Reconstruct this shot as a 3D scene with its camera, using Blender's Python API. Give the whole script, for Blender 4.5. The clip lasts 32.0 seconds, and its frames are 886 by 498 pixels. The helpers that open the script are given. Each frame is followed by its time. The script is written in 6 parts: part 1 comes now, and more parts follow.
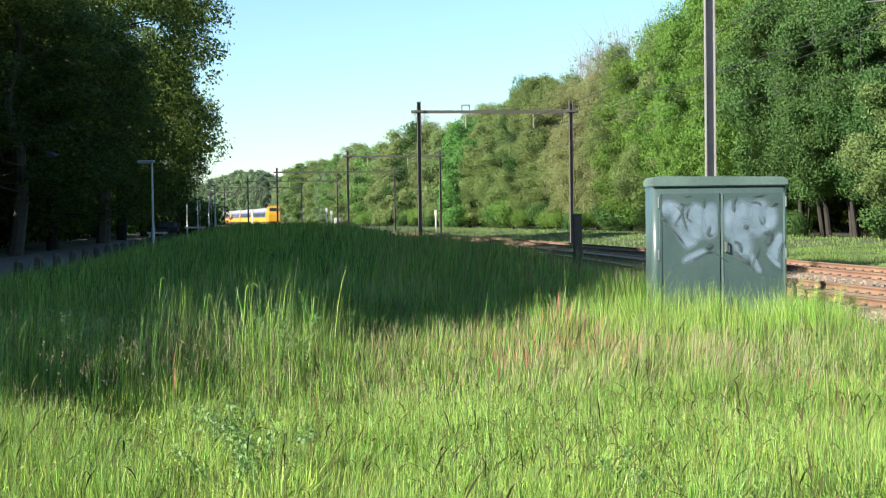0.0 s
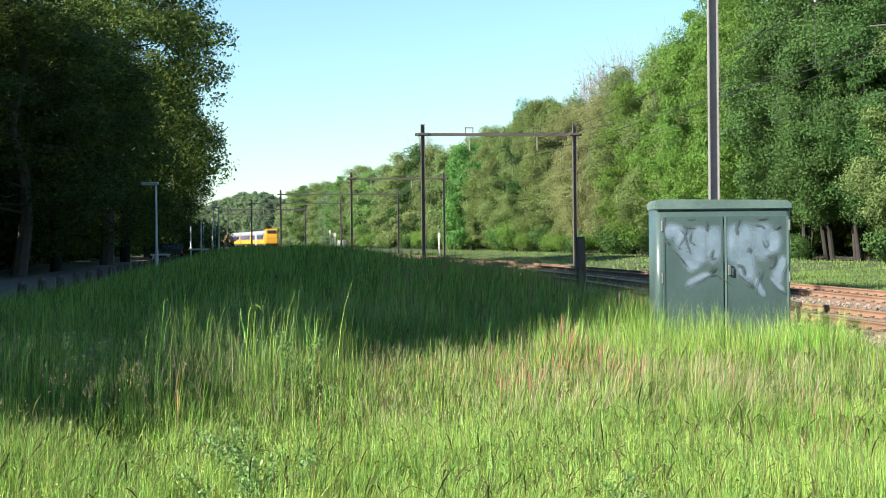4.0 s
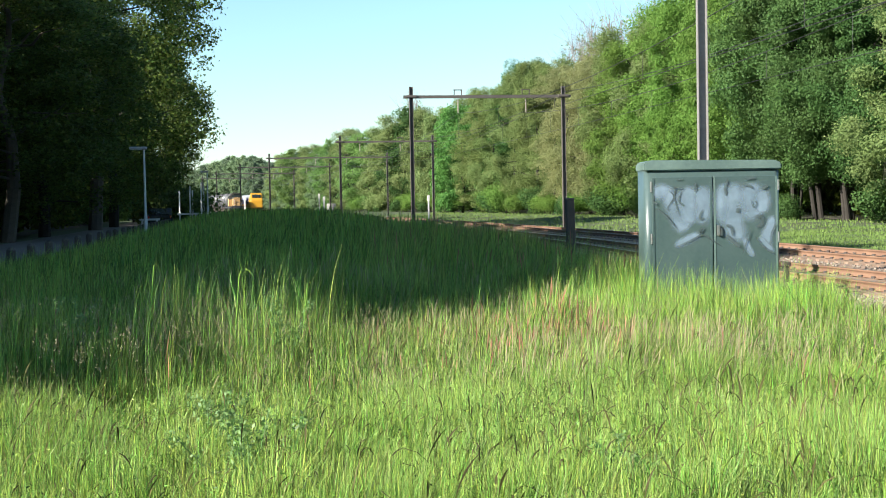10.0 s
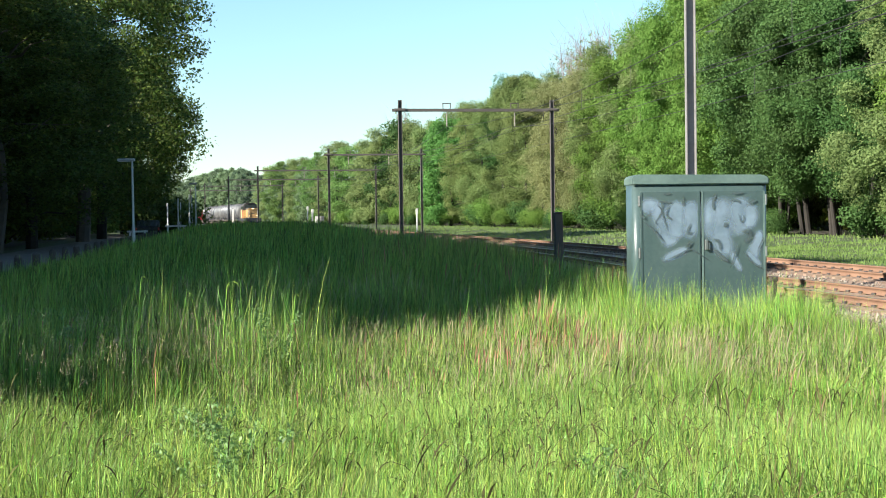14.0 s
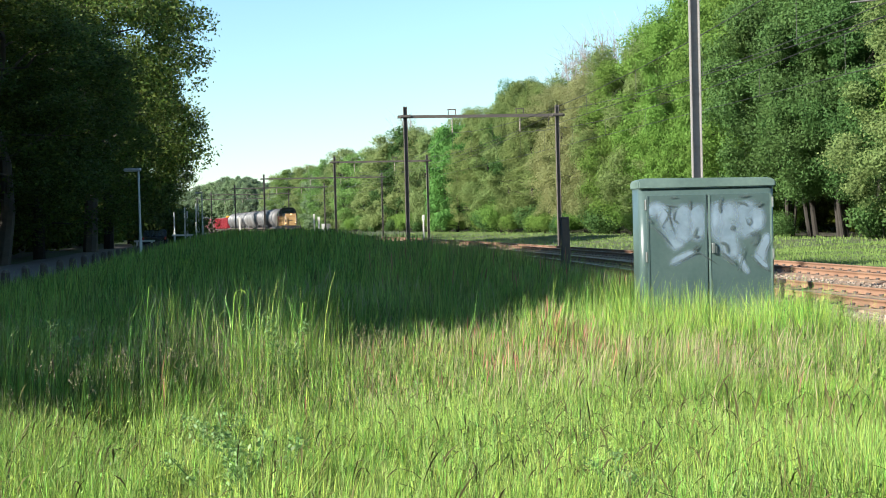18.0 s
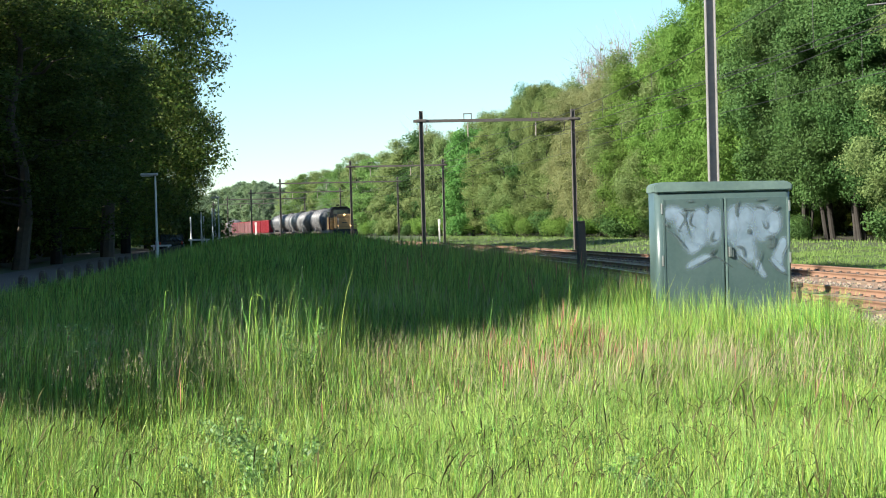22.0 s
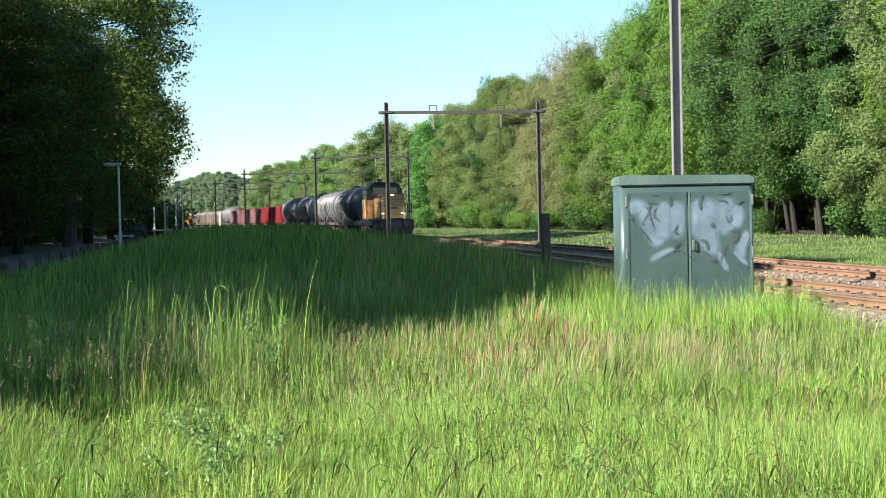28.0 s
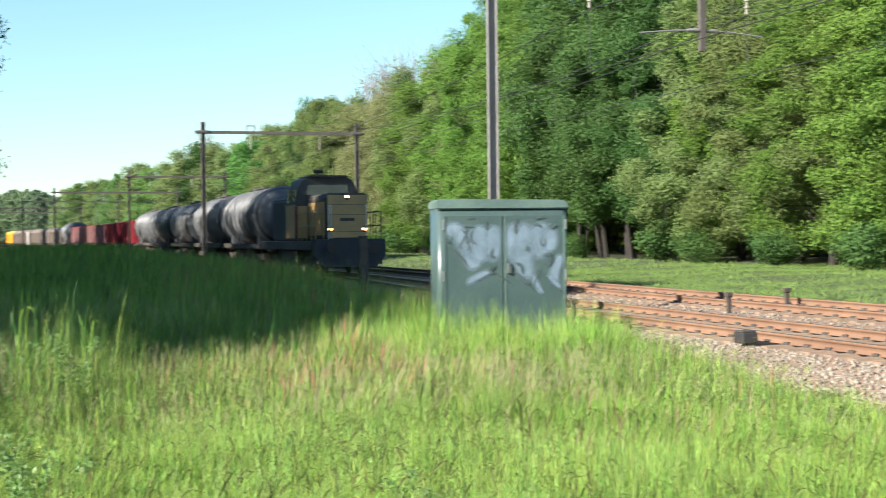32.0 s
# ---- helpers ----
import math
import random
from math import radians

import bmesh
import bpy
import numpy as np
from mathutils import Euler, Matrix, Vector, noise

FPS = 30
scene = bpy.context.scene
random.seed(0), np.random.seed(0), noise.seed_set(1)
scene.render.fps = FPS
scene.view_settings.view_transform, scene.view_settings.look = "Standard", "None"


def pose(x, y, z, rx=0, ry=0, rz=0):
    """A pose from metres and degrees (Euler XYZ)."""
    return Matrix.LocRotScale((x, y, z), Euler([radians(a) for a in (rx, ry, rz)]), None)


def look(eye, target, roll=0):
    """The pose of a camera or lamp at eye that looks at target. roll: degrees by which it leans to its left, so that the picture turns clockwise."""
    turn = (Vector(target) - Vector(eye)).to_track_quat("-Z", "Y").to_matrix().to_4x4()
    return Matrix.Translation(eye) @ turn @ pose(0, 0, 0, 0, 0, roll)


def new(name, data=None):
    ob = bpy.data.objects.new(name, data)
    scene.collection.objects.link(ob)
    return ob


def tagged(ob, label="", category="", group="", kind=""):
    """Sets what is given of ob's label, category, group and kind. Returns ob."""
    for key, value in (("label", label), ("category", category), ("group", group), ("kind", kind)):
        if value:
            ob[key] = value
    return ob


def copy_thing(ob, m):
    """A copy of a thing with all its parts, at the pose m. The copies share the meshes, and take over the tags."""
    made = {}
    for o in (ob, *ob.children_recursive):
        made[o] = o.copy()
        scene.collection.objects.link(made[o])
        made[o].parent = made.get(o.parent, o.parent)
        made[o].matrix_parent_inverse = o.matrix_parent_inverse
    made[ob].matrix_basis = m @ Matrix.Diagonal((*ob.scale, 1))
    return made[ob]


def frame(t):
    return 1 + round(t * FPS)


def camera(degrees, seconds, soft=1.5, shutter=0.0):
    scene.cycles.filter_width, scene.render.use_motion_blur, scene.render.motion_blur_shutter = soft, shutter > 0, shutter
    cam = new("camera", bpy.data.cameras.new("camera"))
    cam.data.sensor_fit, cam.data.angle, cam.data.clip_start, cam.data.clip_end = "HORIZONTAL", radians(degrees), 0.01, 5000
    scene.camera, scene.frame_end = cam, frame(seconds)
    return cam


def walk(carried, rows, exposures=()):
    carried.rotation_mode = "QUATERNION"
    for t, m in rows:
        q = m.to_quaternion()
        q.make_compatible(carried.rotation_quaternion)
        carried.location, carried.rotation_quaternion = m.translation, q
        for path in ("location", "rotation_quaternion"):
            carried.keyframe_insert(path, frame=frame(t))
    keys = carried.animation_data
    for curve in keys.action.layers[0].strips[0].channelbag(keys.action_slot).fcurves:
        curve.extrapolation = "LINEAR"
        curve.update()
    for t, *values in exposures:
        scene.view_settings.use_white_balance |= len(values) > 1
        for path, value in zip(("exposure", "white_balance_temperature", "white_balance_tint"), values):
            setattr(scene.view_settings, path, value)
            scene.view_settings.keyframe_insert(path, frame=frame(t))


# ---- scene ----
cam = camera(36.2, 32.0, soft=1.0, shutter=0.35)
EYE = Vector((0.0, 0.0, 1.52))


def aim(yaw, pitch, roll):
    """The camera's pose: yaw to the right of +y, pitch upwards, roll, in degrees."""
    a, b = radians(yaw), radians(pitch)
    way = Vector((math.sin(a) * math.cos(b), math.cos(a) * math.cos(b), math.sin(b)))
    return look(EYE, EYE + way, roll)


walk(cam, [
    (0, aim(0.737, -1.346, -0.740)), (0.5, aim(0.093, -0.395, -0.743)), (1, aim(-0.046, -0.729, -0.634)),
    (1.5, aim(-0.659, -0.968, -0.580)), (2, aim(-0.007, -1.349, -0.550)), (2.5, aim(0.061, -1.006, -0.604)),
    (3, aim(0.361, -0.699, -0.640)), (3.5, aim(0.544, -0.382, -0.518)), (5.5, aim(0.572, -0.453, -1.159)),
    (6, aim(0.222, -0.372, -1.237)), (6.5, aim(0.942, -0.307, -1.113)), (7, aim(0.757, -0.517, -1.346)),
    (7.5, aim(0.106, -0.539, -1.318)), (8, aim(0.292, -0.420, -1.348)), (8.5, aim(0.825, -0.923, -1.110)),
    (9, aim(0.845, -1.802, -1.290)), (9.5, aim(0.940, -1.915, -1.271)), (10, aim(1.024, -1.979, -1.043)),
    (10.5, aim(1.401, -1.903, -0.915)), (11, aim(1.669, -1.975, -0.789)), (11.5, aim(1.563, -1.828, -0.780)),
    (12, aim(1.644, -1.612, -0.775)), (12.5, aim(1.515, -1.385, -0.675)), (13, aim(1.401, -1.290, -0.612)),
    (13.5, aim(1.545, -1.257, -0.699)), (14, aim(1.531, -1.428, -0.783)), (14.5, aim(1.586, -1.329, -0.614)),
    (16.5, aim(1.672, -1.348, -1.329)), (17, aim(1.504, -1.589, -1.179)), (17.5, aim(1.156, -1.719, -1.299)),
    (18, aim(1.248, -1.162, -1.432)), (18.5, aim(1.007, -1.034, -1.135)), (19, aim(0.997, -0.945, -1.393)),
    (19.5, aim(0.827, -0.975, -1.521)), (20, aim(0.904, -1.004, -1.687)), (20.5, aim(0.711, -1.288, -1.690)),
    (21, aim(0.702, -1.150, -1.856)), (21.5, aim(0.581, -1.068, -1.828)), (22, aim(0.580, -0.967, -1.531)),
    (22.5, aim(0.569, -1.072, -1.398)), (23, aim(0.485, -1.157, -1.467)), (23.5, aim(0.632, -1.388, -1.431)),
    (24, aim(0.912, -1.481, -1.425)), (24.5, aim(1.267, -1.522, -1.394)), (25, aim(1.415, -1.386, -1.536)),
    (25.5, aim(1.544, -1.265, -1.380)), (27.5, aim(1.726, -1.616, -1.267)), (28, aim(2.062, -1.346, -1.189)),
    (28.5, aim(2.040, -1.535, -1.035)), (29, aim(2.229, -1.428, -0.989)), (29.5, aim(2.325, -1.317, -1.179)),
    (30, aim(2.136, -1.393, -1.279)), (30.5, aim(2.112, -1.400, -1.030)), (31, aim(2.469, -1.073, -1.032)),
    (31.5, aim(5.009, -0.662, -0.603)), (32, aim(9.771, -0.532, -0.661)),
], exposures=[(0, 1.84, 6300, 10), (32, 1.84, 6300, 10)])

# ---- sky and sun ----
SUN_AZ, SUN_EL = -118.0, 27.0
world = bpy.data.worlds.new("sky")
scene.world = world
world.use_nodes = True
wn = world.node_tree.nodes
sky = wn.new("ShaderNodeTexSky")
sky.sky_type, sky.sun_disc = "NISHITA", False
sky.sun_elevation, sky.sun_rotation = radians(SUN_EL), radians(SUN_AZ)
sky.air_density, sky.dust_density, sky.ozone_density = 1.0, 0.0, 2.5
dome, flat = wn.new("ShaderNodeTexCoord"), wn.new("ShaderNodeMapping")
flat.inputs["Scale"].default_value = (1, 1, 0.74)
world.node_tree.links.new(dome.outputs["Generated"], flat.inputs["Vector"])
world.node_tree.links.new(flat.outputs[0], sky.inputs["Vector"])
tint = wn.new("ShaderNodeMix")
tint.data_type, tint.blend_type = "RGBA", "MULTIPLY"
tint.inputs["Factor"].default_value, tint.inputs["B"].default_value = 1.0, (0.86, 1.02, 1.06, 1)
world.node_tree.links.new(sky.outputs[0], tint.inputs["A"])
world.node_tree.links.new(tint.outputs["Result"], wn["Background"].inputs[0])
wn["Background"].inputs[1].default_value = 0.050
sun = new("sun", bpy.data.lights.new("sun", "SUN"))
sun.data.energy, sun.data.angle, sun.data.color = 5.0, radians(0.6), (1.0, 0.93, 0.80)
sun_dir = Vector((math.sin(radians(SUN_AZ)) * math.cos(radians(SUN_EL)), math.cos(radians(SUN_AZ)) * math.cos(radians(SUN_EL)), math.sin(radians(SUN_EL))))
sun.matrix_world = look(sun_dir * 300, (0, 0, 0))


# ---- materials ----
def mat(name, base, second=None, rough=0.8, metal=0.0, scale=3.0, fine=40.0, bump=0.0, rand=0.0, island=0.0, spec=0.5, trans=0.0, emit=None, power=0.0, coords="Object"):
    """A surface of two colours mixed by coarse and fine noise, with relief, and variation from object to object or piece to piece."""
    m = bpy.data.materials.new(name)
    m.use_nodes = True
    n, link = m.node_tree.nodes, m.node_tree.links.new
    b = n["Principled BSDF"]
    b.inputs["Roughness"].default_value, b.inputs["Metallic"].default_value = rough, metal
    b.inputs["Specular IOR Level"].default_value = spec
    second = second or tuple(c * 0.7 for c in base)
    base, second = (tuple(c * 0.74 for c in k) for k in (base, second))
    tc = n.new("ShaderNodeTexCoord")
    big, small, mixn = n.new("ShaderNodeTexNoise"), n.new("ShaderNodeTexNoise"), n.new("ShaderNodeMix")
    big.inputs["Scale"].default_value, small.inputs["Scale"].default_value = scale, fine
    big.inputs["Detail"].default_value = 4
    for k in (big, small):
        link(tc.outputs[coords], k.inputs["Vector"])
    add = n.new("ShaderNodeMath")
    add.operation = "ADD"
    half = n.new("ShaderNodeMath")
    half.operation, half.inputs[1].default_value = "MULTIPLY", 0.5
    link(small.outputs["Fac"], half.inputs[0])
    link(big.outputs["Fac"], add.inputs[0])
    link(half.outputs[0], add.inputs[1])
    ramp = n.new("ShaderNodeMapRange")
    ramp.inputs["From Min"].default_value, ramp.inputs["From Max"].default_value = 0.5, 1.0
    link(add.outputs[0], ramp.inputs["Value"])
    mixn.data_type = "RGBA"
    mixn.inputs["A"].default_value, mixn.inputs["B"].default_value = (*base, 1), (*second, 1)
    link(ramp.outputs[0], mixn.inputs["Factor"])
    col = mixn.outputs["Result"]
    for amount, node, out in ((rand, "ShaderNodeObjectInfo", "Random"), (island, "ShaderNodeNewGeometry", "Random Per Island")):
        if amount:
            info, hsv, vr, hr = n.new(node), n.new("ShaderNodeHueSaturation"), n.new("ShaderNodeMapRange"), n.new("ShaderNodeMapRange")
            link(info.outputs[out], vr.inputs["Value"])
            vr.inputs["To Min"].default_value, vr.inputs["To Max"].default_value = 1 - amount, 1 + amount
            mul = n.new("ShaderNodeMath")
            mul.operation, mul.inputs[1].default_value = "MULTIPLY", 7.31
            fr = n.new("ShaderNodeMath")
            fr.operation = "FRACT"
            link(info.outputs[out], mul.inputs[0])
            link(mul.outputs[0], fr.inputs[0])
            link(fr.outputs[0], hr.inputs["Value"])
            hr.inputs["To Min"].default_value, hr.inputs["To Max"].default_value = 0.5 - 0.05 * amount, 0.5 + 0.05 * amount
            link(vr.outputs[0], hsv.inputs["Value"])
            link(hr.outputs[0], hsv.inputs["Hue"])
            link(col, hsv.inputs["Color"])
            col = hsv.outputs["Color"]
    link(col, b.inputs["Base Color"])
    if bump:
        bp = n.new("ShaderNodeBump")
        bp.inputs["Strength"].default_value, bp.inputs["Distance"].default_value = bump, 0.02
        link(add.outputs[0], bp.inputs["Height"])
        link(bp.outputs[0], b.inputs["Normal"])
    if trans:
        tl, ms = n.new("ShaderNodeBsdfTranslucent"), n.new("ShaderNodeMixShader")
        link(col, tl.inputs["Color"])
        ms.inputs[0].default_value = trans
        link(b.outputs[0], ms.inputs[1])
        link(tl.outputs[0], ms.inputs[2])
        link(ms.outputs[0], n["Material Output"].inputs["Surface"])
    if emit:
        b.inputs["Emission Color"].default_value, b.inputs["Emission Strength"].default_value = (*emit, 1), power
    return m


M_SOIL = mat("meadow_soil", (0.045, 0.085, 0.014), (0.055, 0.06, 0.02), rough=0.95, scale=0.35, fine=9, bump=0.4)
M_LITTER = mat("leaf_litter", (0.045, 0.033, 0.022), (0.03, 0.035, 0.015), rough=0.95, scale=0.6, fine=8, bump=0.6)
M_ROAD = mat("road_paving", (0.135, 0.105, 0.085), (0.09, 0.072, 0.06), rough=0.9, scale=0.8, fine=25, bump=0.3)
M_GRASS = mat("grass_blade", (0.118, 0.258, 0.022), (0.295, 0.432, 0.080), rough=0.5, scale=1.1, fine=3, island=0.88, trans=0.20, spec=0.35)
# Darker blades, as of other species, also stand in for shade between the grass.
M_GRASS_GAP_SHADE = mat("gap_shade_grass_blade", (0.036, 0.088, 0.009), (0.07, 0.135, 0.016), rough=0.5, scale=0.9, fine=3, island=0.5, trans=0.2, spec=0.3)
M_GRASS_FAR = mat("short_meadow_grass", (0.15, 0.25, 0.055), (0.19, 0.275, 0.075), rough=0.6, scale=0.3, fine=2, island=0.2, trans=0.3, spec=0.2)
M_GRASS_PALE = mat("pale_grass_blade", (0.40, 0.53, 0.16), (0.28, 0.46, 0.085), rough=0.55, scale=0.5, fine=3, island=0.45, trans=0.3, spec=0.3)
M_GRASS_DRY = mat("dry_grass", (0.30, 0.27, 0.11), (0.22, 0.20, 0.07), rough=0.7, scale=0.6, fine=4, island=0.3, trans=0.35, spec=0.2)
M_SEED = mat("seed_head", (0.095, 0.088, 0.028), (0.065, 0.058, 0.022), rough=0.85, scale=1, fine=8, island=0.4, trans=0.1, spec=0.2)
M_SORREL = mat("sorrel_flower", (0.42, 0.17, 0.12), (0.34, 0.19, 0.12), rough=0.8, scale=1, fine=8, island=0.4, trans=0.3, spec=0.2)
M_PANICLE = mat("grass_panicle", (0.42, 0.33, 0.24), (0.34, 0.30, 0.16), rough=0.8, scale=1, fine=8, island=0.4, trans=0.3, spec=0.2)
M_HERB = mat("herb_leaf", (0.12, 0.23, 0.055), (0.18, 0.30, 0.09), rough=0.6, scale=1, fine=8, island=0.3, trans=0.3)
M_LEAF = mat("leaf_fresh_green", (0.145, 0.272, 0.052), (0.195, 0.315, 0.066), rough=0.65, scale=0.15, fine=1.0, rand=0.15, island=0.10, trans=0.48, spec=0.12)
M_LEAF_DARK = mat("leaf_deep_green", (0.068, 0.150, 0.042), (0.095, 0.18, 0.048), rough=0.6, scale=0.15, fine=1.0, rand=0.2, island=0.12, trans=0.42, spec=0.15)
M_LEAF_OLIVE = mat("leaf_young_olive", (0.21, 0.30, 0.098), (0.24, 0.305, 0.115), rough=0.65, scale=0.15, fine=1.0, rand=0.12, island=0.10, trans=0.48, spec=0.12)
M_LEAF_BROWN = mat("leaf_young_brown", (0.190, 0.270, 0.085), (0.215, 0.265, 0.095), rough=0.65, scale=0.25, fine=1.0, rand=0.1, island=0.10, trans=0.48, spec=0.12)
# Oak leaves, kept dark for the wood's shade as well as their own green.
M_LEAF_SHADE = mat("leaf_oak_shade", (0.080, 0.122, 0.023), (0.12, 0.165, 0.031), rough=0.6, scale=0.2, fine=1.5, rand=0.15, island=0.55, trans=0.52, spec=0.22)
M_LEAF_CHESTNUT = mat("leaf_chestnut", (0.095, 0.245, 0.055), (0.13, 0.29, 0.065), rough=0.6, scale=0.15, fine=1.0, rand=0.1, island=0.12, trans=0.42, spec=0.2)
M_LEAF_TAN = mat("leaf_young_tan", (0.275, 0.320, 0.130), (0.295, 0.31, 0.14), rough=0.7, scale=0.2, fine=1.0, rand=0.1, island=0.12, trans=0.48, spec=0.1)
M_LEAF_MID = mat("leaf_forest_green", (0.155, 0.275, 0.075), (0.19, 0.30, 0.09), rough=0.65, scale=0.12, fine=0.8, rand=0.18, island=0.08, trans=0.46, spec=0.12)
M_LEAF_MID_OLIVE = mat("leaf_forest_olive", (0.220, 0.305, 0.105), (0.245, 0.305, 0.12), rough=0.65, scale=0.12, fine=0.8, rand=0.18, island=0.08, trans=0.46, spec=0.12)
# Distance haze is put into these two bluish, greyed leaf colours.
M_LEAF_FAR_HAZE = mat("leaf_distant_haze", (0.190, 0.275, 0.145), (0.21, 0.29, 0.15), rough=0.7, scale=0.1, fine=0.6, rand=0.15, island=0.06, trans=0.4, spec=0.1)
M_LEAF_FAR_DEEP_HAZE = mat("leaf_distant_deep_haze", (0.130, 0.195, 0.115), (0.15, 0.21, 0.125), rough=0.7, scale=0.1, fine=0.6, rand=0.15, island=0.06, trans=0.4, spec=0.1)
# Bark darkened to stand in for the shade under the crowns.
M_BARK_SHADED = mat("bark", (0.018, 0.015, 0.012), (0.036, 0.030, 0.024), rough=0.95, scale=2.5, fine=22, bump=0.8, rand=0.2)
M_BARK_OAK = mat("oak_bark", (0.15, 0.12, 0.095), (0.09, 0.075, 0.06), rough=0.95, scale=2.5, fine=18, bump=0.9, rand=0.2)
M_TWIG = mat("bare_twig", (0.30, 0.265, 0.245), (0.23, 0.20, 0.185), rough=0.9, scale=2, fine=15, rand=0.1)
M_STEEL = mat("weathered_mast_steel", (0.125, 0.112, 0.10), (0.075, 0.064, 0.055), rough=0.75, metal=0.1, scale=0.9, fine=14, bump=0.2)
M_STEEL_PALE = mat("grey_mast_paint", (0.27, 0.265, 0.26), (0.18, 0.17, 0.16), rough=0.7, scale=0.8, fine=12, bump=0.15)
M_WIRE = mat("copper_wire", (0.05, 0.05, 0.05), rough=0.6, metal=0.5)
M_INSUL = mat("insulator_ceramic", (0.45, 0.42, 0.38), (0.3, 0.25, 0.2), rough=0.3)
M_RUST = mat("rusty_rail", (0.25, 0.145, 0.09), (0.17, 0.09, 0.055), rough=0.85, metal=0.1, scale=1.2, fine=30, bump=0.3)
M_RAILTOP = mat("polished_rail_head", (0.42, 0.40, 0.40), (0.30, 0.27, 0.27), rough=0.3, metal=0.9, scale=0.6, fine=20)
M_SLEEPER = mat("concrete_sleeper", (0.33, 0.24, 0.17), (0.24, 0.16, 0.11), rough=0.9, scale=2, fine=25, bump=0.3, rand=0.15)
M_BALLAST = mat("ballast", (0.36, 0.24, 0.155), (0.26, 0.165, 0.105), rough=0.95, scale=1.5, fine=14, bump=1.0)
M_STONE = mat("ballast_stone", (0.30, 0.265, 0.22), (0.21, 0.16, 0.12), rough=0.9, scale=3, fine=20, island=0.4)
M_CABINET = mat("green_cabinet_paint", (0.046, 0.080, 0.078), (0.074, 0.112, 0.106), rough=0.34, scale=2.2, fine=30, bump=0.05)
M_CAB_LID = mat("faded_lid_paint", (0.135, 0.20, 0.175), (0.075, 0.12, 0.108), rough=0.55, scale=3, fine=25, bump=0.08)
M_SPRAY = mat("white_spray", (0.26, 0.345, 0.425), (0.17, 0.245, 0.305), rough=0.6, scale=5, fine=30)


def patchy(m, lo, hi, scale):
    """Lets the paint thin out in clouds, so that what lies under it shows through."""
    n, link = m.node_tree.nodes, m.node_tree.links.new
    tc, ns, mr, tr, ms = n.new("ShaderNodeTexCoord"), n.new("ShaderNodeTexNoise"), n.new("ShaderNodeMapRange"), n.new("ShaderNodeBsdfTransparent"), n.new("ShaderNodeMixShader")
    ns.inputs["Scale"].default_value, ns.inputs["Detail"].default_value = scale, 3
    link(tc.outputs["Object"], ns.inputs["Vector"])
    link(ns.outputs["Fac"], mr.inputs["Value"])
    mr.inputs["From Min"].default_value, mr.inputs["From Max"].default_value = 0.3, 0.7
    mr.inputs["To Min"].default_value, mr.inputs["To Max"].default_value = lo, hi
    edge, soft, mul = n.new("ShaderNodeAttribute"), n.new("ShaderNodeMapRange"), n.new("ShaderNodeMath")
    edge.attribute_name, mul.operation, soft.interpolation_type = "paint", "MULTIPLY", "SMOOTHSTEP"
    soft.inputs["From Max"].default_value = 0.75
    link(edge.outputs["Fac"], soft.inputs["Value"])
    link(soft.outputs[0], mul.inputs[0])
    link(mr.outputs[0], mul.inputs[1])
    link(mul.outputs[0], ms.inputs[0])
    link(tr.outputs[0], ms.inputs[1])
    link(n["Principled BSDF"].outputs[0], ms.inputs[2])
    link(ms.outputs[0], n["Material Output"].inputs["Surface"])


patchy(M_SPRAY, 0.5, 0.92, 4.0)
M_SPRAY_DARK = mat("dark_spray", (0.045, 0.07, 0.075), (0.08, 0.11, 0.11), rough=0.6, scale=5, fine=30)
patchy(M_SPRAY_DARK, 0.6, 1.0, 6.0)
M_CHROME = mat("worn_metal", (0.45, 0.45, 0.43), rough=0.35, metal=0.9)
M_WOOD = mat("weathered_post_wood", (0.075, 0.06, 0.05), (0.11, 0.088, 0.07), rough=0.95, scale=4, fine=30, bump=0.6, rand=0.15)
M_CONC = mat("concrete", (0.32, 0.31, 0.29), (0.24, 0.23, 0.21), rough=0.9, scale=2, fine=25, bump=0.3)
M_LAMP = mat("galvanised_pole", (0.78, 0.78, 0.76), (0.6, 0.6, 0.58), rough=0.5, metal=0.1, scale=2, fine=20)
M_LAMPHEAD = mat("lamp_head", (0.5, 0.5, 0.48), rough=0.4)
M_WHITE = mat("white_paint", (0.75, 0.74, 0.70), (0.6, 0.59, 0.55), rough=0.6, scale=3, fine=20)
M_BLACK = mat("black_paint", (0.025, 0.025, 0.027), (0.04, 0.035, 0.03), rough=0.6, scale=2, fine=20)
M_UNDER = mat("grimy_running_gear", (0.045, 0.038, 0.032), (0.07, 0.05, 0.04), rough=0.8, scale=2, fine=15, bump=0.2)
M_LOCO = mat("faded_yellow_loco", (0.60, 0.36, 0.13), (0.42, 0.26, 0.12), rough=0.55, scale=2.2, fine=14, bump=0.08)
M_LOCO_GREY = mat("dark_grey_loco", (0.036, 0.033, 0.030), (0.075, 0.066, 0.056), rough=0.65, scale=1.5, fine=12)
M_LOCO_BLUE = mat("dark_blue_buffer_beam", (0.018, 0.021, 0.032), (0.03, 0.032, 0.038), rough=0.6, scale=1.5, fine=14)
M_LOCO_RED = mat("red_panel", (0.38, 0.05, 0.04), rough=0.5)
M_RAILING = mat("yellow_handrail", (0.50, 0.30, 0.10), rough=0.5)
M_GLASS = mat("dark_window_glass", (0.03, 0.04, 0.045), (0.05, 0.06, 0.06), rough=0.08, spec=0.8)
M_BEAM = mat("headlight_on", (0.9, 0.85, 0.7), rough=0.3, emit=(1.0, 0.55, 0.18), power=3.2)
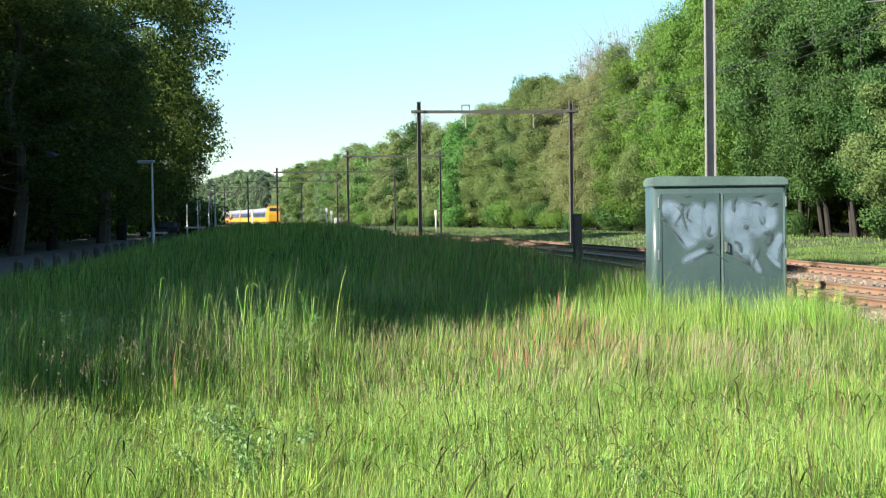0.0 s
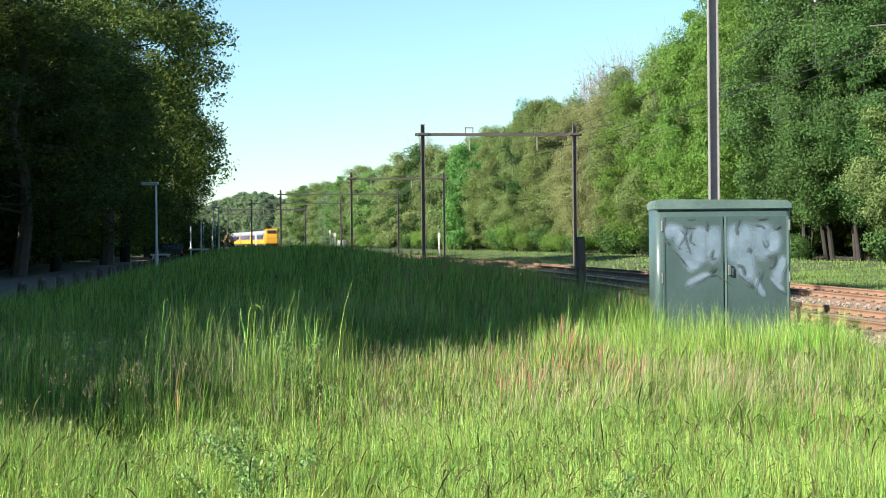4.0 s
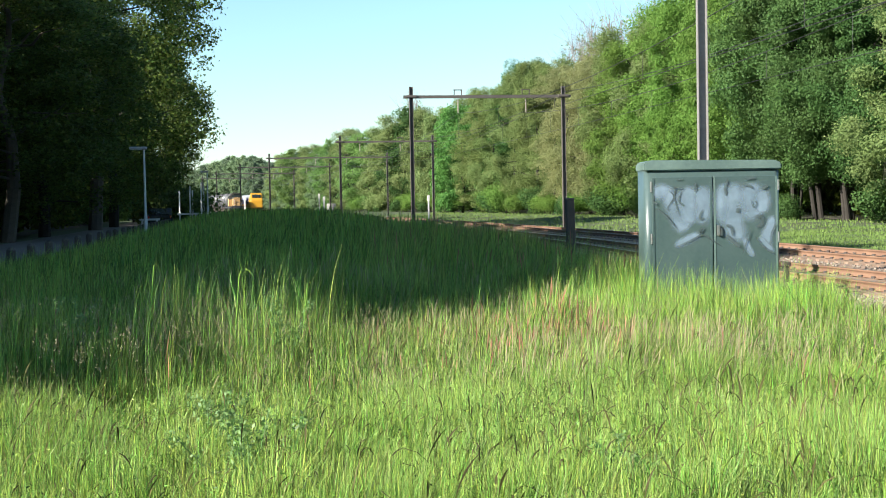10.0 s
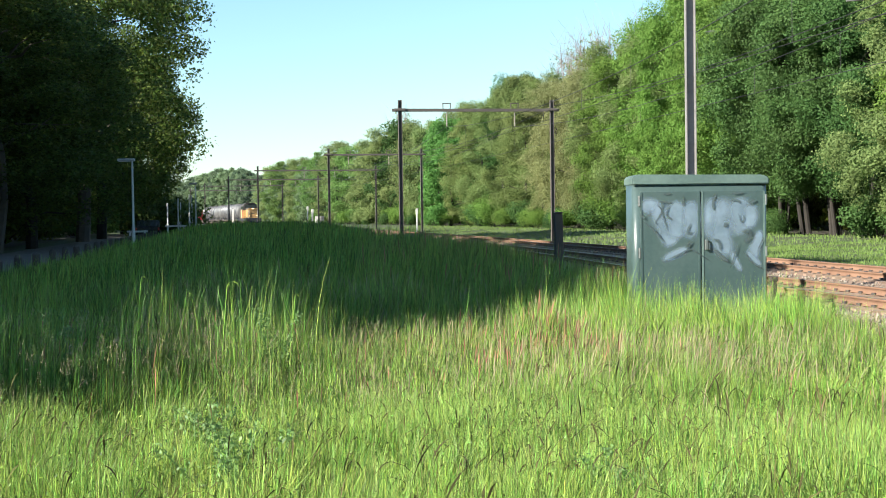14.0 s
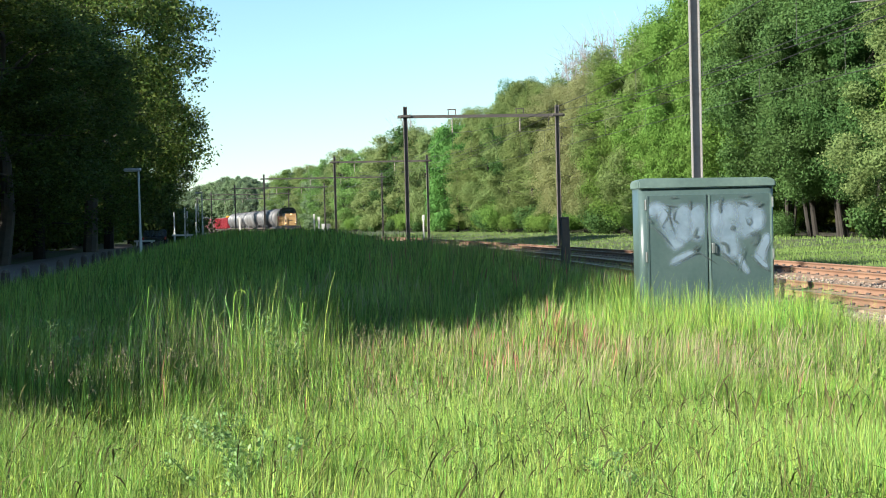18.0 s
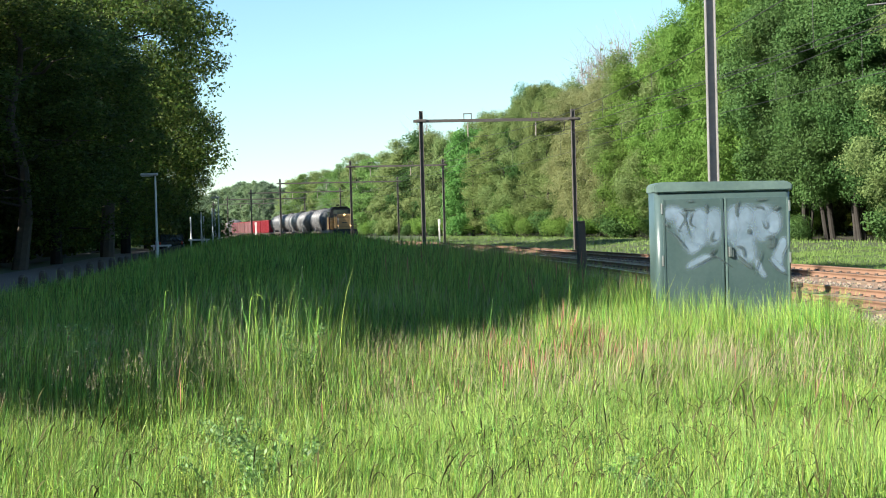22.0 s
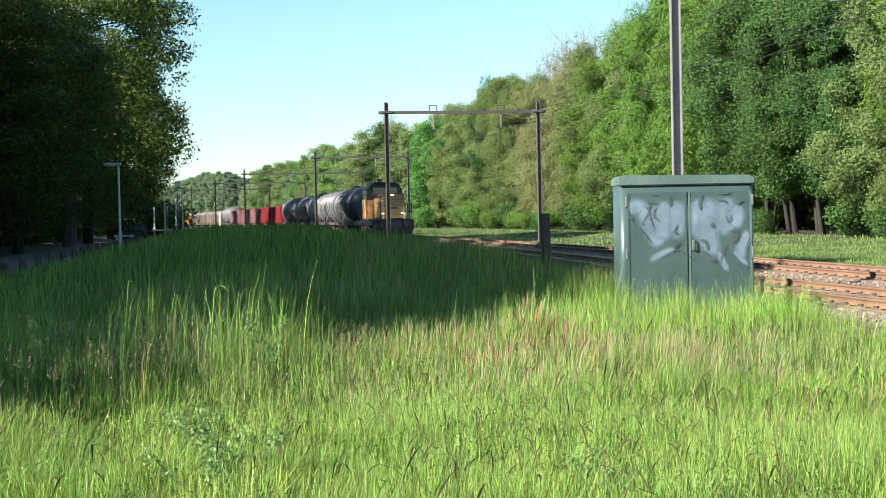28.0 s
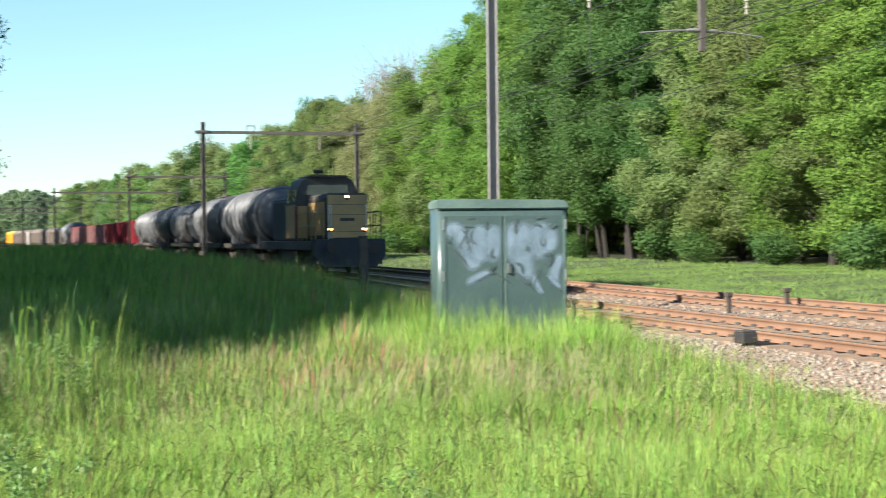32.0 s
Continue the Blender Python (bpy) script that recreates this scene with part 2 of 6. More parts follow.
M_TANK = mat("grimy_tank_steel", (0.030, 0.035, 0.046), (0.065, 0.07, 0.076), rough=0.45, metal=0.0, scale=0.5, fine=5, bump=0.1, rand=0.25, spec=0.35)
M_TANK_PALE = mat("pale_tank_steel", (0.125, 0.127, 0.128), (0.075, 0.074, 0.072), rough=0.5, metal=0.0, scale=0.5, fine=5, bump=0.1, rand=0.15, spec=0.35)
M_TANK_BLACK = mat("black_tank", (0.035, 0.038, 0.045), (0.07, 0.07, 0.075), rough=0.35, metal=0.1, scale=0.6, fine=6, rand=0.15)
M_RING = mat("tank_ring", (0.24, 0.24, 0.24), (0.10, 0.10, 0.10), rough=0.5, metal=0.0, scale=1, fine=8, spec=0.3)
M_RED = mat("red_wagon_paint", (0.24, 0.014, 0.024), (0.17, 0.016, 0.022), rough=0.6, scale=0.8, fine=8, rand=0.15, spec=0.3)
M_RED_OLD = mat("weathered_red_wagon", (0.17, 0.05, 0.052), (0.17, 0.10, 0.095), rough=0.7, scale=0.8, fine=8, rand=0.2)
M_BROWN = mat("brown_wagon", (0.12, 0.09, 0.075), (0.17, 0.135, 0.11), rough=0.75, scale=0.8, fine=8, rand=0.2)
M_YELLOW = mat("yellow_train_paint", (0.70, 0.36, 0.02), (0.60, 0.30, 0.02), rough=0.4, scale=0.8, fine=8)
M_TRAIN_BLUE = mat("blue_train_band", (0.16, 0.16, 0.34), (0.11, 0.12, 0.26), rough=0.35, scale=0.8, fine=8)
M_TRAIN_ROOF = mat("train_roof", (0.28, 0.29, 0.31), (0.20, 0.21, 0.23), rough=0.6, scale=0.8, fine=8)
M_CAR = mat("dark_car_paint", (0.02, 0.022, 0.03), rough=0.25, spec=0.7)
M_RUBBER = mat("rubber", (0.02, 0.02, 0.02), rough=0.9)
M_TAIL = mat("red_tail_glass", (0.45, 0.03, 0.02), rough=0.2)
M_BIRD = mat("bird_feathers", (0.055, 0.055, 0.065), (0.09, 0.09, 0.10), rough=0.8, scale=8, fine=40)


# ---- small builders ----
def link_mesh(name, mesh, material=None, parent=None, label=""):
    ob = new(name, mesh)
    if material and not mesh.materials:
        mesh.materials.append(material)
    if parent:
        ob.parent = parent
    if label:
        tagged(ob, label)
    return ob


def part(name, bm, material, parent=None, label="", smooth=False):
    """Links a bmesh as one mesh object under a thing."""
    me = bpy.data.meshes.new(name)
    bmesh.ops.recalc_face_normals(bm, faces=bm.faces)
    bm.to_mesh(me)
    bm.free()
    if smooth:
        for p in me.polygons:
            p.use_smooth = True
    return link_mesh(name, me, material, parent, label)


def empty(name, m=None, label="", category="", group="", kind=""):
    ob = new(name)
    ob.empty_display_size = 0.2
    if m is not None:
        ob.matrix_world = m
    return tagged(ob, label, category, group, kind)


def box(bm, x0, x1, y0, y1, z0, z1, bevel=0.0):
    r = bmesh.ops.create_cube(bm, size=1, matrix=Matrix.Translation(((x0 + x1) / 2, (y0 + y1) / 2, (z0 + z1) / 2)) @ Matrix.Diagonal((abs(x1 - x0), abs(y1 - y0), abs(z1 - z0), 1)))
    if bevel:
        edges = {e for v in r["verts"] for e in v.link_edges}
        bmesh.ops.bevel(bm, geom=list(edges), offset=bevel, segments=2, affect="EDGES", profile=0.5)
    return bm


def B(*a, **k):
    return box(bmesh.new(), *a, **k)


def rod(bm, a, b, r0, r1=None, seg=8):
    """A tapered round bar from a to b."""
    a, b = Vector(a), Vector(b)
    d = b - a
    m = Matrix.Translation((a + b) / 2) @ d.to_track_quat("Z", "Y").to_matrix().to_4x4()
    bmesh.ops.create_cone(bm, cap_ends=True, segments=seg, radius1=r0, radius2=r0 if r1 is None else r1, depth=d.length, matrix=m)
    return bm


def prism(bm, outline, axis, lo, hi):
    """Sweeps an outline of (a, b) pairs along an axis: 'x' gives (y, z) pairs, 'y' (x, z), 'z' (x, y)."""
    place = {"x": lambda p, c: (c, p[0], p[1]), "y": lambda p, c: (p[0], c, p[1]), "z": lambda p, c: (p[0], p[1], c)}[axis]
    n = len(outline)
    v = [bm.verts.new(place(p, c)) for c in (lo, hi) for p in outline]
    bm.faces.new(v[:n])
    bm.faces.new(v[n:][::-1])
    for i in range(n):
        j = (i + 1) % n
        bm.faces.new((v[i], v[n + i], v[n + j], v[j]))
    return bm


def np_mesh(name, verts, faces, material):
    """A mesh from arrays; faces is an array of quads or of triangles."""
    me = bpy.data.meshes.new(name)
    verts, faces = np.asarray(verts, np.float32), np.asarray(faces, np.int32)
    k = faces.shape[1]
    me.vertices.add(len(verts))
    me.vertices.foreach_set("co", verts.ravel())
    me.loops.add(faces.size)
    me.loops.foreach_set("vertex_index", faces.ravel())
    me.polygons.add(len(faces))
    me.polygons.foreach_set("loop_start", np.arange(0, faces.size, k, dtype=np.int32))
    me.update(calc_edges=True)
    me.validate()
    if material:
        me.materials.append(material)
    return me


# ---- the plan: the line of the near track, and the lie of the land ----
NODES = np.array([(116, -800), (33.1, -155), (26.1, -100), (20.2, -55), (14.5, -12), (8.75, 30.4), (2.48, 80.3), (-5.15, 133), (-11.7, 171.6), (-18.85, 207.2), (-26.1, 240), (-43.8, 312), (-70, 425), (-105, 575), (-500, 2200)], float)


def glide(c, n=40):
    p, out = np.vstack([2 * c[0] - c[1], c, 2 * c[-1] - c[-2]]), []
    for i in range(1, len(p) - 2):
        a, b, d, e = p[i - 1:i + 3]
        for t in np.arange(n) / n:
            out.append(0.5 * (2 * b + (d - a) * t + (2 * a - 5 * b + 4 * d - e) * t * t + (3 * b - a - 3 * d + e) * t ** 3))
    return np.array(out + [c[-1]])


LINE = glide(NODES)
WAY = np.gradient(LINE, axis=0)
WAY /= np.hypot(WAY[:, 0], WAY[:, 1])[:, None]
ALONG = np.concatenate([[0], np.cumsum(np.hypot(*np.diff(LINE, axis=0).T))])
ALONG -= np.interp(0, LINE[:, 1], ALONG)


def on_line(s, u=0.0, z=0.0):
    """The place s metres along the near track and u to its right."""
    x, y = np.interp(s, ALONG, LINE[:, 0]), np.interp(s, ALONG, LINE[:, 1])
    a, b = np.interp(s, ALONG, WAY[:, 0]), np.interp(s, ALONG, WAY[:, 1])
    return np.stack([x + u * b, y - u * a, np.zeros_like(x) + z], -1)


def heading(s):
    """Degrees by which the line at s turns anticlockwise from +y."""
    return math.degrees(math.atan2(-np.interp(s, ALONG, WAY[:, 0]), np.interp(s, ALONG, WAY[:, 1])))


def offset(x, y):
    """Metres to the right of the near track's middle."""
    return (x - np.interp(y, LINE[:, 1], LINE[:, 0])) * np.interp(y, LINE[:, 1], WAY[:, 1])


def step(v, lo, hi):
    t = np.clip((v - lo) / (hi - lo), 0, 1)
    return t * t * (3 - 2 * t)


def land(x, y):
    """The ground's height."""
    u = offset(x, y)
    bank = 0.04 + 0.10 * step(y, 7, 13) + 0.24 * step(y, 11, 19) + 0.34 * step(y, 17, 34)
    bank = bank + 0.2 * step(y, 35, 70) - 0.46 * step(y, 80, 135)
    shape = step(u, -18.6, -13.2)
    left = -0.06 + (bank + 0.06) * np.maximum(shape, 1 - step(y, 8, 24))
    left = left + (-0.38 - 0.22 * (1 - step(y, 30, 52)) - left) * step(u, -8.2, -4.0)
    right = -0.42 + 0.34 * step(u, 7.5, 20) + 0.40 * step(u, 24, 46)
    z = np.where(u < 2, left, right)
    roll = 0.05 * np.sin(x * 0.9 + 1.3 * np.sin(y * 0.4)) + 0.04 * np.sin(y * 1.3 + x * 0.35)
    calm = step(np.abs(u - 2), 6, 12) * step(np.abs(u + 20.6), 3.0, 4.5)
    return z + roll * calm


def cant(u, s):
    """The tracks tip up towards their right in the near curve."""
    return (0.020 * (u + 0.75) - 0.14) * (1 - step(s, 33, 56))


# ---- ground ----
us = np.concatenate([-np.geomspace(700, 45, 14), np.linspace(-42, -2.6, 80), np.linspace(-2.3, 8, 8), np.linspace(8.5, 45, 34), np.geomspace(50, 900, 14)])
ys = np.concatenate([-np.geomspace(600, 12, 12), np.linspace(-8, 60, 120), np.linspace(62, 150, 45), np.geomspace(156, 2000, 26)])
U, Y = np.meshgrid(us, ys)
X = np.interp(Y, LINE[:, 1], LINE[:, 0]) + U / np.interp(Y, LINE[:, 1], WAY[:, 1])
nu, ny = len(us), len(ys)
idx = np.arange(nu * ny).reshape(ny, nu)
quads = np.stack([idx[:-1, :-1], idx[:-1, 1:], idx[1:, 1:], idx[1:, :-1]], -1).reshape(-1, 4)
ground = link_mesh("ground", np_mesh("ground", np.stack([X, Y, land(X, Y)], -1).reshape(-1, 3), quads, M_SOIL), None)
for p in ground.data.polygons:
    p.use_smooth = True
tagged(ground, "grassy soil of a meadow between road and railway", "ground", kind="structure")


def strip(name, material, profile, s_list, tip=None):
    """A strip along the line; profile: (u, z) from left to right."""
    u, z = np.array([p[0] for p in profile]), np.array([p[1] for p in profile])
    v = np.concatenate([on_line(np.full(len(u), s), u, z + (tip(u, s) if tip else 0)) for s in s_list])
    n, k = len(u), len(s_list)
    i = np.arange(n * k).reshape(k, n)
    q = np.stack([i[:-1, :-1], i[:-1, 1:], i[1:, 1:], i[1:, :-1]], -1).reshape(-1, 4)
    return np_mesh(name, v, q, material)


S_NEAR = np.concatenate([np.arange(-90, 130, 2.0), np.arange(130, 560, 6.0)])
road = link_mesh("road", strip("road", M_ROAD, [(-23.2, -0.03), (-23.1, 0.03), (-20.6, 0.06), (-18.7, 0.03), (-18.6, -0.03)], np.arange(-60, 300, 3.0)))
tagged(road, "narrow worn paved road in the shade of trees", "road", kind="structure")
for name, lo, hi in (("forest_floor_west", -140.0, -25.5), ("forest_floor_east", 24.5, 140.0)):
    uf = np.linspace(lo, hi, 24)
    sf = np.concatenate([np.arange(-60, 200, 6.0), np.arange(200, 560, 20.0)])
    v = np.concatenate([on_line(np.full(24, s), uf) for s in sf])
    v[:, 2] = land(v[:, 0], v[:, 1]) + 0.07
    i = np.arange(len(v)).reshape(len(sf), 24)
    tagged(link_mesh(name, np_mesh(name, v, np.stack([i[:-1, :-1], i[:-1, 1:], i[1:, 1:], i[1:, :-1]], -1).reshape(-1, 4), M_LITTER)), "dark leaf litter under the trees", "ground", kind="structure")
# ---- railway ----
ballast = link_mesh("ballast_bed", strip("ballast_bed", M_BALLAST, [(-4.9, -0.42), (-3.6, -0.27), (-2.3, -0.23), (-1.7, -0.20), (2.05, -0.20), (2.1, -0.21), (5.8, -0.20), (6.5, -0.27), (7.6, -0.55)], S_NEAR, cant))
tagged(ballast, "brown stone ballast bed under the two tracks", "ballast", kind="structure")
RAILS = [(-0.7525, 0.7525), (3.3475, 4.8525)]
SECTION = [(-0.062, -0.158), (0.062, -0.158), (0.062, -0.145), (0.012, -0.125), (0.010, -0.05), (0.034, -0.04), (0.035, -0.006), (0.028, 0.0), (-0.028, 0.0), (-0.035, -0.006), (-0.034, -0.04), (-0.010, -0.05), (-0.012, -0.125), (-0.062, -0.145), (-0.062, -0.158)]


def rail(u, parent):
    prof = [(u + a, b) for a, b in SECTION]
    body = link_mesh("rail", strip("rail", M_RUST, prof, S_NEAR, lambda uu, s: cant(u, s)), None, parent)
    link_mesh("railhead", strip("railhead", M_RAILTOP, [(u - 0.027, 0.003), (u + 0.027, 0.003)], S_NEAR, lambda uu, s: cant(u, s)), None, body, "shiny worn running surface")


def sleeper_bm():
    bm = bmesh.new()
    prism(bm, [(-0.13, -0.12), (0.13, -0.12), (0.10, 0.0), (-0.10, 0.0)], "x", -1.25, 1.25)
    return bm


me_sleeper = bpy.data.meshes.new("sleeper")
bm = sleeper_bm()
bmesh.ops.recalc_face_normals(bm, faces=bm.faces)
bm.to_mesh(me_sleeper)
bm.free()
me_sleeper.materials.append(M_SLEEPER)
SV = np.array([v.co for v in me_sleeper.vertices])
SF = [tuple(p.vertices) for p in me_sleeper.polygons]


def place_on_track(s, u):
    """A pose on the track whose middle is u, tipped with the cant."""
    a, b = cant(u - 0.75, s), cant(u + 0.75, s)
    x, y, _ = on_line(s, u)
    return pose(x, y, (a + b) / 2, 0, 0, heading(s)) @ pose(0, 0, 0, 0, -math.degrees(math.atan((b - a) / 1.5)))


tracks = []
for k, (ul, ur) in enumerate(RAILS):
    track = empty("railway_track", label=("rusty rails on concrete sleepers, near track" if k == 0 else "rusty rails on concrete sleepers, far track"), category="railway track", group="railway tracks", kind="structure")
    tracks.append(track)
    rail(ul, track)
    rail(ur, track)
    mid = (ul + ur) / 2
    verts, quads, clips, cq = [], [], [], []
    far_v, far_f = [], []
    for i, s in enumerate(np.arange(-60, 330, 0.6)):
        m = place_on_track(s, mid) @ pose(0, 0, -0.158)
        if 8 <= s <= 95:
            ob = link_mesh("sleeper", me_sleeper, None, track)
            ob.matrix_world = m
        else:
            for f in SF:
                if len(f) == 4:
                    far_f.append([len(far_v) * 8 + j for j in f])
            far_v.append((np.array(m)[:3, :3] @ SV.T).T + np.array(m)[:3, 3])
        if -5 <= s <= 130:
            for e in (-0.7525, 0.7525):
                for g in (-0.085, 0.085):
                    base = len(clips) * 8
                    c = np.array([(e + g + dx * 0.03, dy * 0.05, dz) for dz in (0.0, 0.045) for dx, dy in ((-1, -1), (1, -1), (1, 1), (-1, 1))])
                    clips.append((np.array(m)[:3, :3] @ c.T).T + np.array(m)[:3, 3])
                    cq += [[base + j for j in f] for f in ((4, 5, 6, 7), (0, 1, 5, 4), (1, 2, 6, 5), (2, 3, 7, 6), (3, 0, 4, 7))]
    link_mesh("distant_sleepers", np_mesh("distant_sleepers", np.concatenate(far_v), far_f, M_SLEEPER), None, track)["kind"] = "stuff"
    link_mesh("rail_clips", np_mesh("rail_clips", np.concatenate(clips), cq, M_UNDER), None, track)["kind"] = "stuff"

# black gear boxes and a cross tie on the near track
gear = empty("point_machine", place_on_track(21.4, 0.0) @ pose(-1.35, 0, -0.13), "black trackside box beside the rusty near rail", "point machine")
part("housing", B(-0.14, 0.14, -0.16, 0.16, 0, 0.18, bevel=0.02), M_BLACK, gear)
part("cover", B(-0.12, 0.12, -0.14, 0.14, 0.18, 0.21, bevel=0.01), M_UNDER, gear)
for s, u in ((28.9, 2.55), (29.5, 4.4), (29.2, -1.1)):
    post = empty("marker_stub", place_on_track(s, u) @ pose(0, 0, -0.2), "short dark steel marker between the tracks", "marker", "trackside markers")
    part("stub", B(-0.05, 0.05, -0.04, 0.04, 0, 0.42, bevel=0.01), M_UNDER, post)
    part("cap", B(-0.08, 0.08, -0.06, 0.06, 0.36, 0.46, bevel=0.015), M_UNDER, post)

for s, u in ((20.3, -4.0),):
    post = empty("rusty_stake", place_on_track(s, u) @ pose(0, 0, -0.25, 2, 4, 20), "short rusty steel stake in the grass by the rails", "stake", "rusty stakes")
    part("stake", B(-0.035, 0.035, -0.03, 0.03, 0, 0.58, bevel=0.008), M_RUST, post)
    part("stake_cap", B(-0.05, 0.05, -0.04, 0.04, 0.55, 0.62, bevel=0.012), M_RUST, post)

# loose stones on the near shoulder
rng = np.random.default_rng(5)
n = 17000
ss, uu = rng.uniform(8, 45, n), rng.choice([-1, 1], n, p=[0.75, 0.25]) * 0 + rng.uniform(-4.3, -1.25, n)
more = rng.random(n) < 0.10
uu[more] = rng.uniform(1.25, 2.85, more.sum())
pz = np.interp(uu, [-4.9, -3.6, -2.3, -1.7, 2.8], [-0.42, -0.27, -0.23, -0.20, -0.20]) + np.array([cant(a, b) for a, b in zip(uu, ss)])
cen = on_line(ss, uu, pz + 0.012)
oct_v = np.array([(1, 0, 0), (-1, 0, 0), (0, 1, 0), (0, -1, 0), (0, 0, 1), (0, 0, -1)], float)
oct_f = np.array([(0, 2, 4), (2, 1, 4), (1, 3, 4), (3, 0, 4), (2, 0, 5), (1, 2, 5), (3, 1, 5), (0, 3, 5)])
size = rng.uniform(0.018, 0.044, (n, 1, 1)) * rng.uniform(0.6, 1.3, (n, 6, 1))
v = cen[:, None, :] + oct_v[None] * size * rng.uniform(0.6, 1.2, (n, 1, 3))
stones = link_mesh("ballast_stones", np_mesh("ballast_stones", v.reshape(-1, 3), (oct_f[None] + 6 * np.arange(n)[:, None, None]).reshape(-1, 3), M_STONE))
tagged(stones, "loose pale brown ballast stones beside the rails", "stones", kind="stuff")


# ---- overhead line ----
def h_section(bm, w, d, z0, z1, t=0.02):
    """An upright H beam."""
    a, c, e = w / 2, d / 2, t / 2
    prism(bm, [(-a, -c), (-a + t, -c), (-a + t, -e), (a - t, -e), (a - t, -c), (a, -c), (a, c), (a - t, c), (a - t, e), (-a + t, e), (-a + t, c), (-a, c)], "z", z0, z1)
    return bm


def insulator(bm, a, b, r=0.06):
    a, b = Vector(a), Vector(b)
    rod(bm, a, b, r * 0.5)
    for k in range(1, 5):
        c = a.lerp(b, k / 5)
        d = (b - a).normalized() * 0.02
        rod(bm, c - d, c + d, r)


def portal(s, ul, ur, top=8.33, beam=7.73, width=0.22, tracks_u=(0.0, 4.1), pale=False, drop=False):
    x, y, _ = on_line(s, 0)
    p = empty("catenary_portal", pose(x, y, 0, 0, 0, heading(s)), "rust-brown steel gantry carrying the overhead wires over the tracks", "catenary portal", "overhead line portals")
    for u, zb in ((ul, -0.6), (ur, -0.6)):
        m = part("mast", h_section(bmesh.new(), width, width, zb, top), M_STEEL_PALE if pale else M_STEEL, p)
        m.location.x = u
        m.rotation_euler.z = radians(-11 if pale and u < 0 else 0)
        f = part("mast_footing", B(-0.35, 0.35, -0.35, 0.35, zb - 0.1, zb + 0.35, bevel=0.04), M_CONC, m)
        part("mast_bracket", B(-0.32, 0.32, -0.16, 0.16, beam - 0.05, beam + 0.10, bevel=0.02), M_STEEL, m)
    bm = bmesh.new()
    box(bm, ul - 0.45, ur + 0.45, -0.10, -0.08, beam - 0.085, beam + 0.085)
    box(bm, ul - 0.45, ur + 0.45, 0.08, 0.10, beam - 0.085, beam + 0.085)
    for k in np.arange(ul, ur, 1.5):
        box(bm, k, k + 0.12, -0.08, 0.08, beam - 0.07, beam + 0.07)
    part("crossbeam", bm, M_STEEL, p)
    for u in tracks_u:
        bm = bmesh.new()
        rod(bm, (u - 0.22, 0, beam + 0.1), (u - 0.22, 0, beam + 0.42), 0.03)
        rod(bm, (u + 0.22, 0, beam + 0.1), (u + 0.22, 0, beam + 0.42), 0.03)
        rod(bm, (u - 0.26, 0, beam + 0.4), (u + 0.26, 0, beam + 0.4), 0.03)
        part("wire_stirrup", bm, M_STEEL, p)
        bm = bmesh.new()
        insulator(bm, (u, 0, beam - 0.12), (u, 0, 6.78))
        part("insulator", bm, M_INSUL, p)
    if not drop:
        return p
    um = (tracks_u[0] + tracks_u[1]) / 2 + 0.85
    bm = bmesh.new()
    box(bm, um - 0.07, um + 0.07, -0.07, 0.07, 5.85, beam - 0.11)
    drop = part("drop_post", bm, M_STEEL, p)
    for side in (-1, 1):
        bm = bmesh.new()
        rod(bm, (um, 0, 6.35), (um + side * 0.75, 0, 6.33), 0.022)
        insulator(bm, (um + side * 0.08, 0, 6.35), (um + side * 0.42, 0, 6.34), 0.05)
        rod(bm, (um + side * 0.75, 0, 6.33), (um + side * 1.6, 0, 6.25), 0.018)
        part("registration_arm", bm, M_STEEL_PALE, drop)
    return p


PORTALS = [(-22, -2.6, 6.3), (30.7, -2.4, 9.8), (81, -2.79, 6.38), (138, -2.0, 7.43), (183, -6.16, 9.64), (226, -6.8, 7.9), (268, -6.9, 8.1), (310, -6.0, 9.0)]
for s, ul, ur in PORTALS:
    portal(s, ul, ur, pale=(s == 30.7), drop=(s == 30.7))


def wire(name, pts, r, label):
    cu = bpy.data.curves.new(name, "CURVE")
    cu.dimensions, cu.bevel_depth, cu.bevel_resolution = "3D", r, 1
    sp = cu.splines.new("POLY")
    sp.points.add(len(pts) - 1)
    for q, p in zip(sp.points, pts):
        q.co = (*p, 1)
    cu.materials.append(M_WIRE)
    return tagged(new(name, cu), label, "overhead wire", "overhead wires")


for k, u in enumerate((0.0, 4.1)):
    contact, carrier = [], []
    for (s0, *_), (s1, *_) in zip(PORTALS[:-1], PORTALS[1:]):
        for f in np.linspace(0, 1, 9)[:-1]:
            s = s0 + (s1 - s0) * f
            contact.append(on_line(s, u, 5.3))
            carrier.append(on_line(s, u, 6.75 - 3.2 * f * (1 - f)))
    wire("contact_wire", contact, 0.010, "thin dark contact wire above the track")
    wire("carrier_wire", carrier, 0.012, "sagging dark carrier wire above the track")
    bm = bmesh.new()
    for a, b in zip(contact, carrier):
        rod(bm, a, b, 0.006, seg=4)
    tagged(part("dropper_wires", bm, M_WIRE), "thin droppers between carrier and contact wire", "overhead wire", kind="stuff")
feeder = []
for (s0, *_), (s1, *_) in zip(PORTALS[:-1], PORTALS[1:]):
    for f in np.linspace(0, 1, 9)[:-1]:
        feeder.append(on_line(s0 + (s1 - s0) * f, 6.55, 8.0 - 2.4 * f * (1 - f)))
wire("feeder_wire", feeder, 0.014, "sagging dark feeder cable along the mast tops")

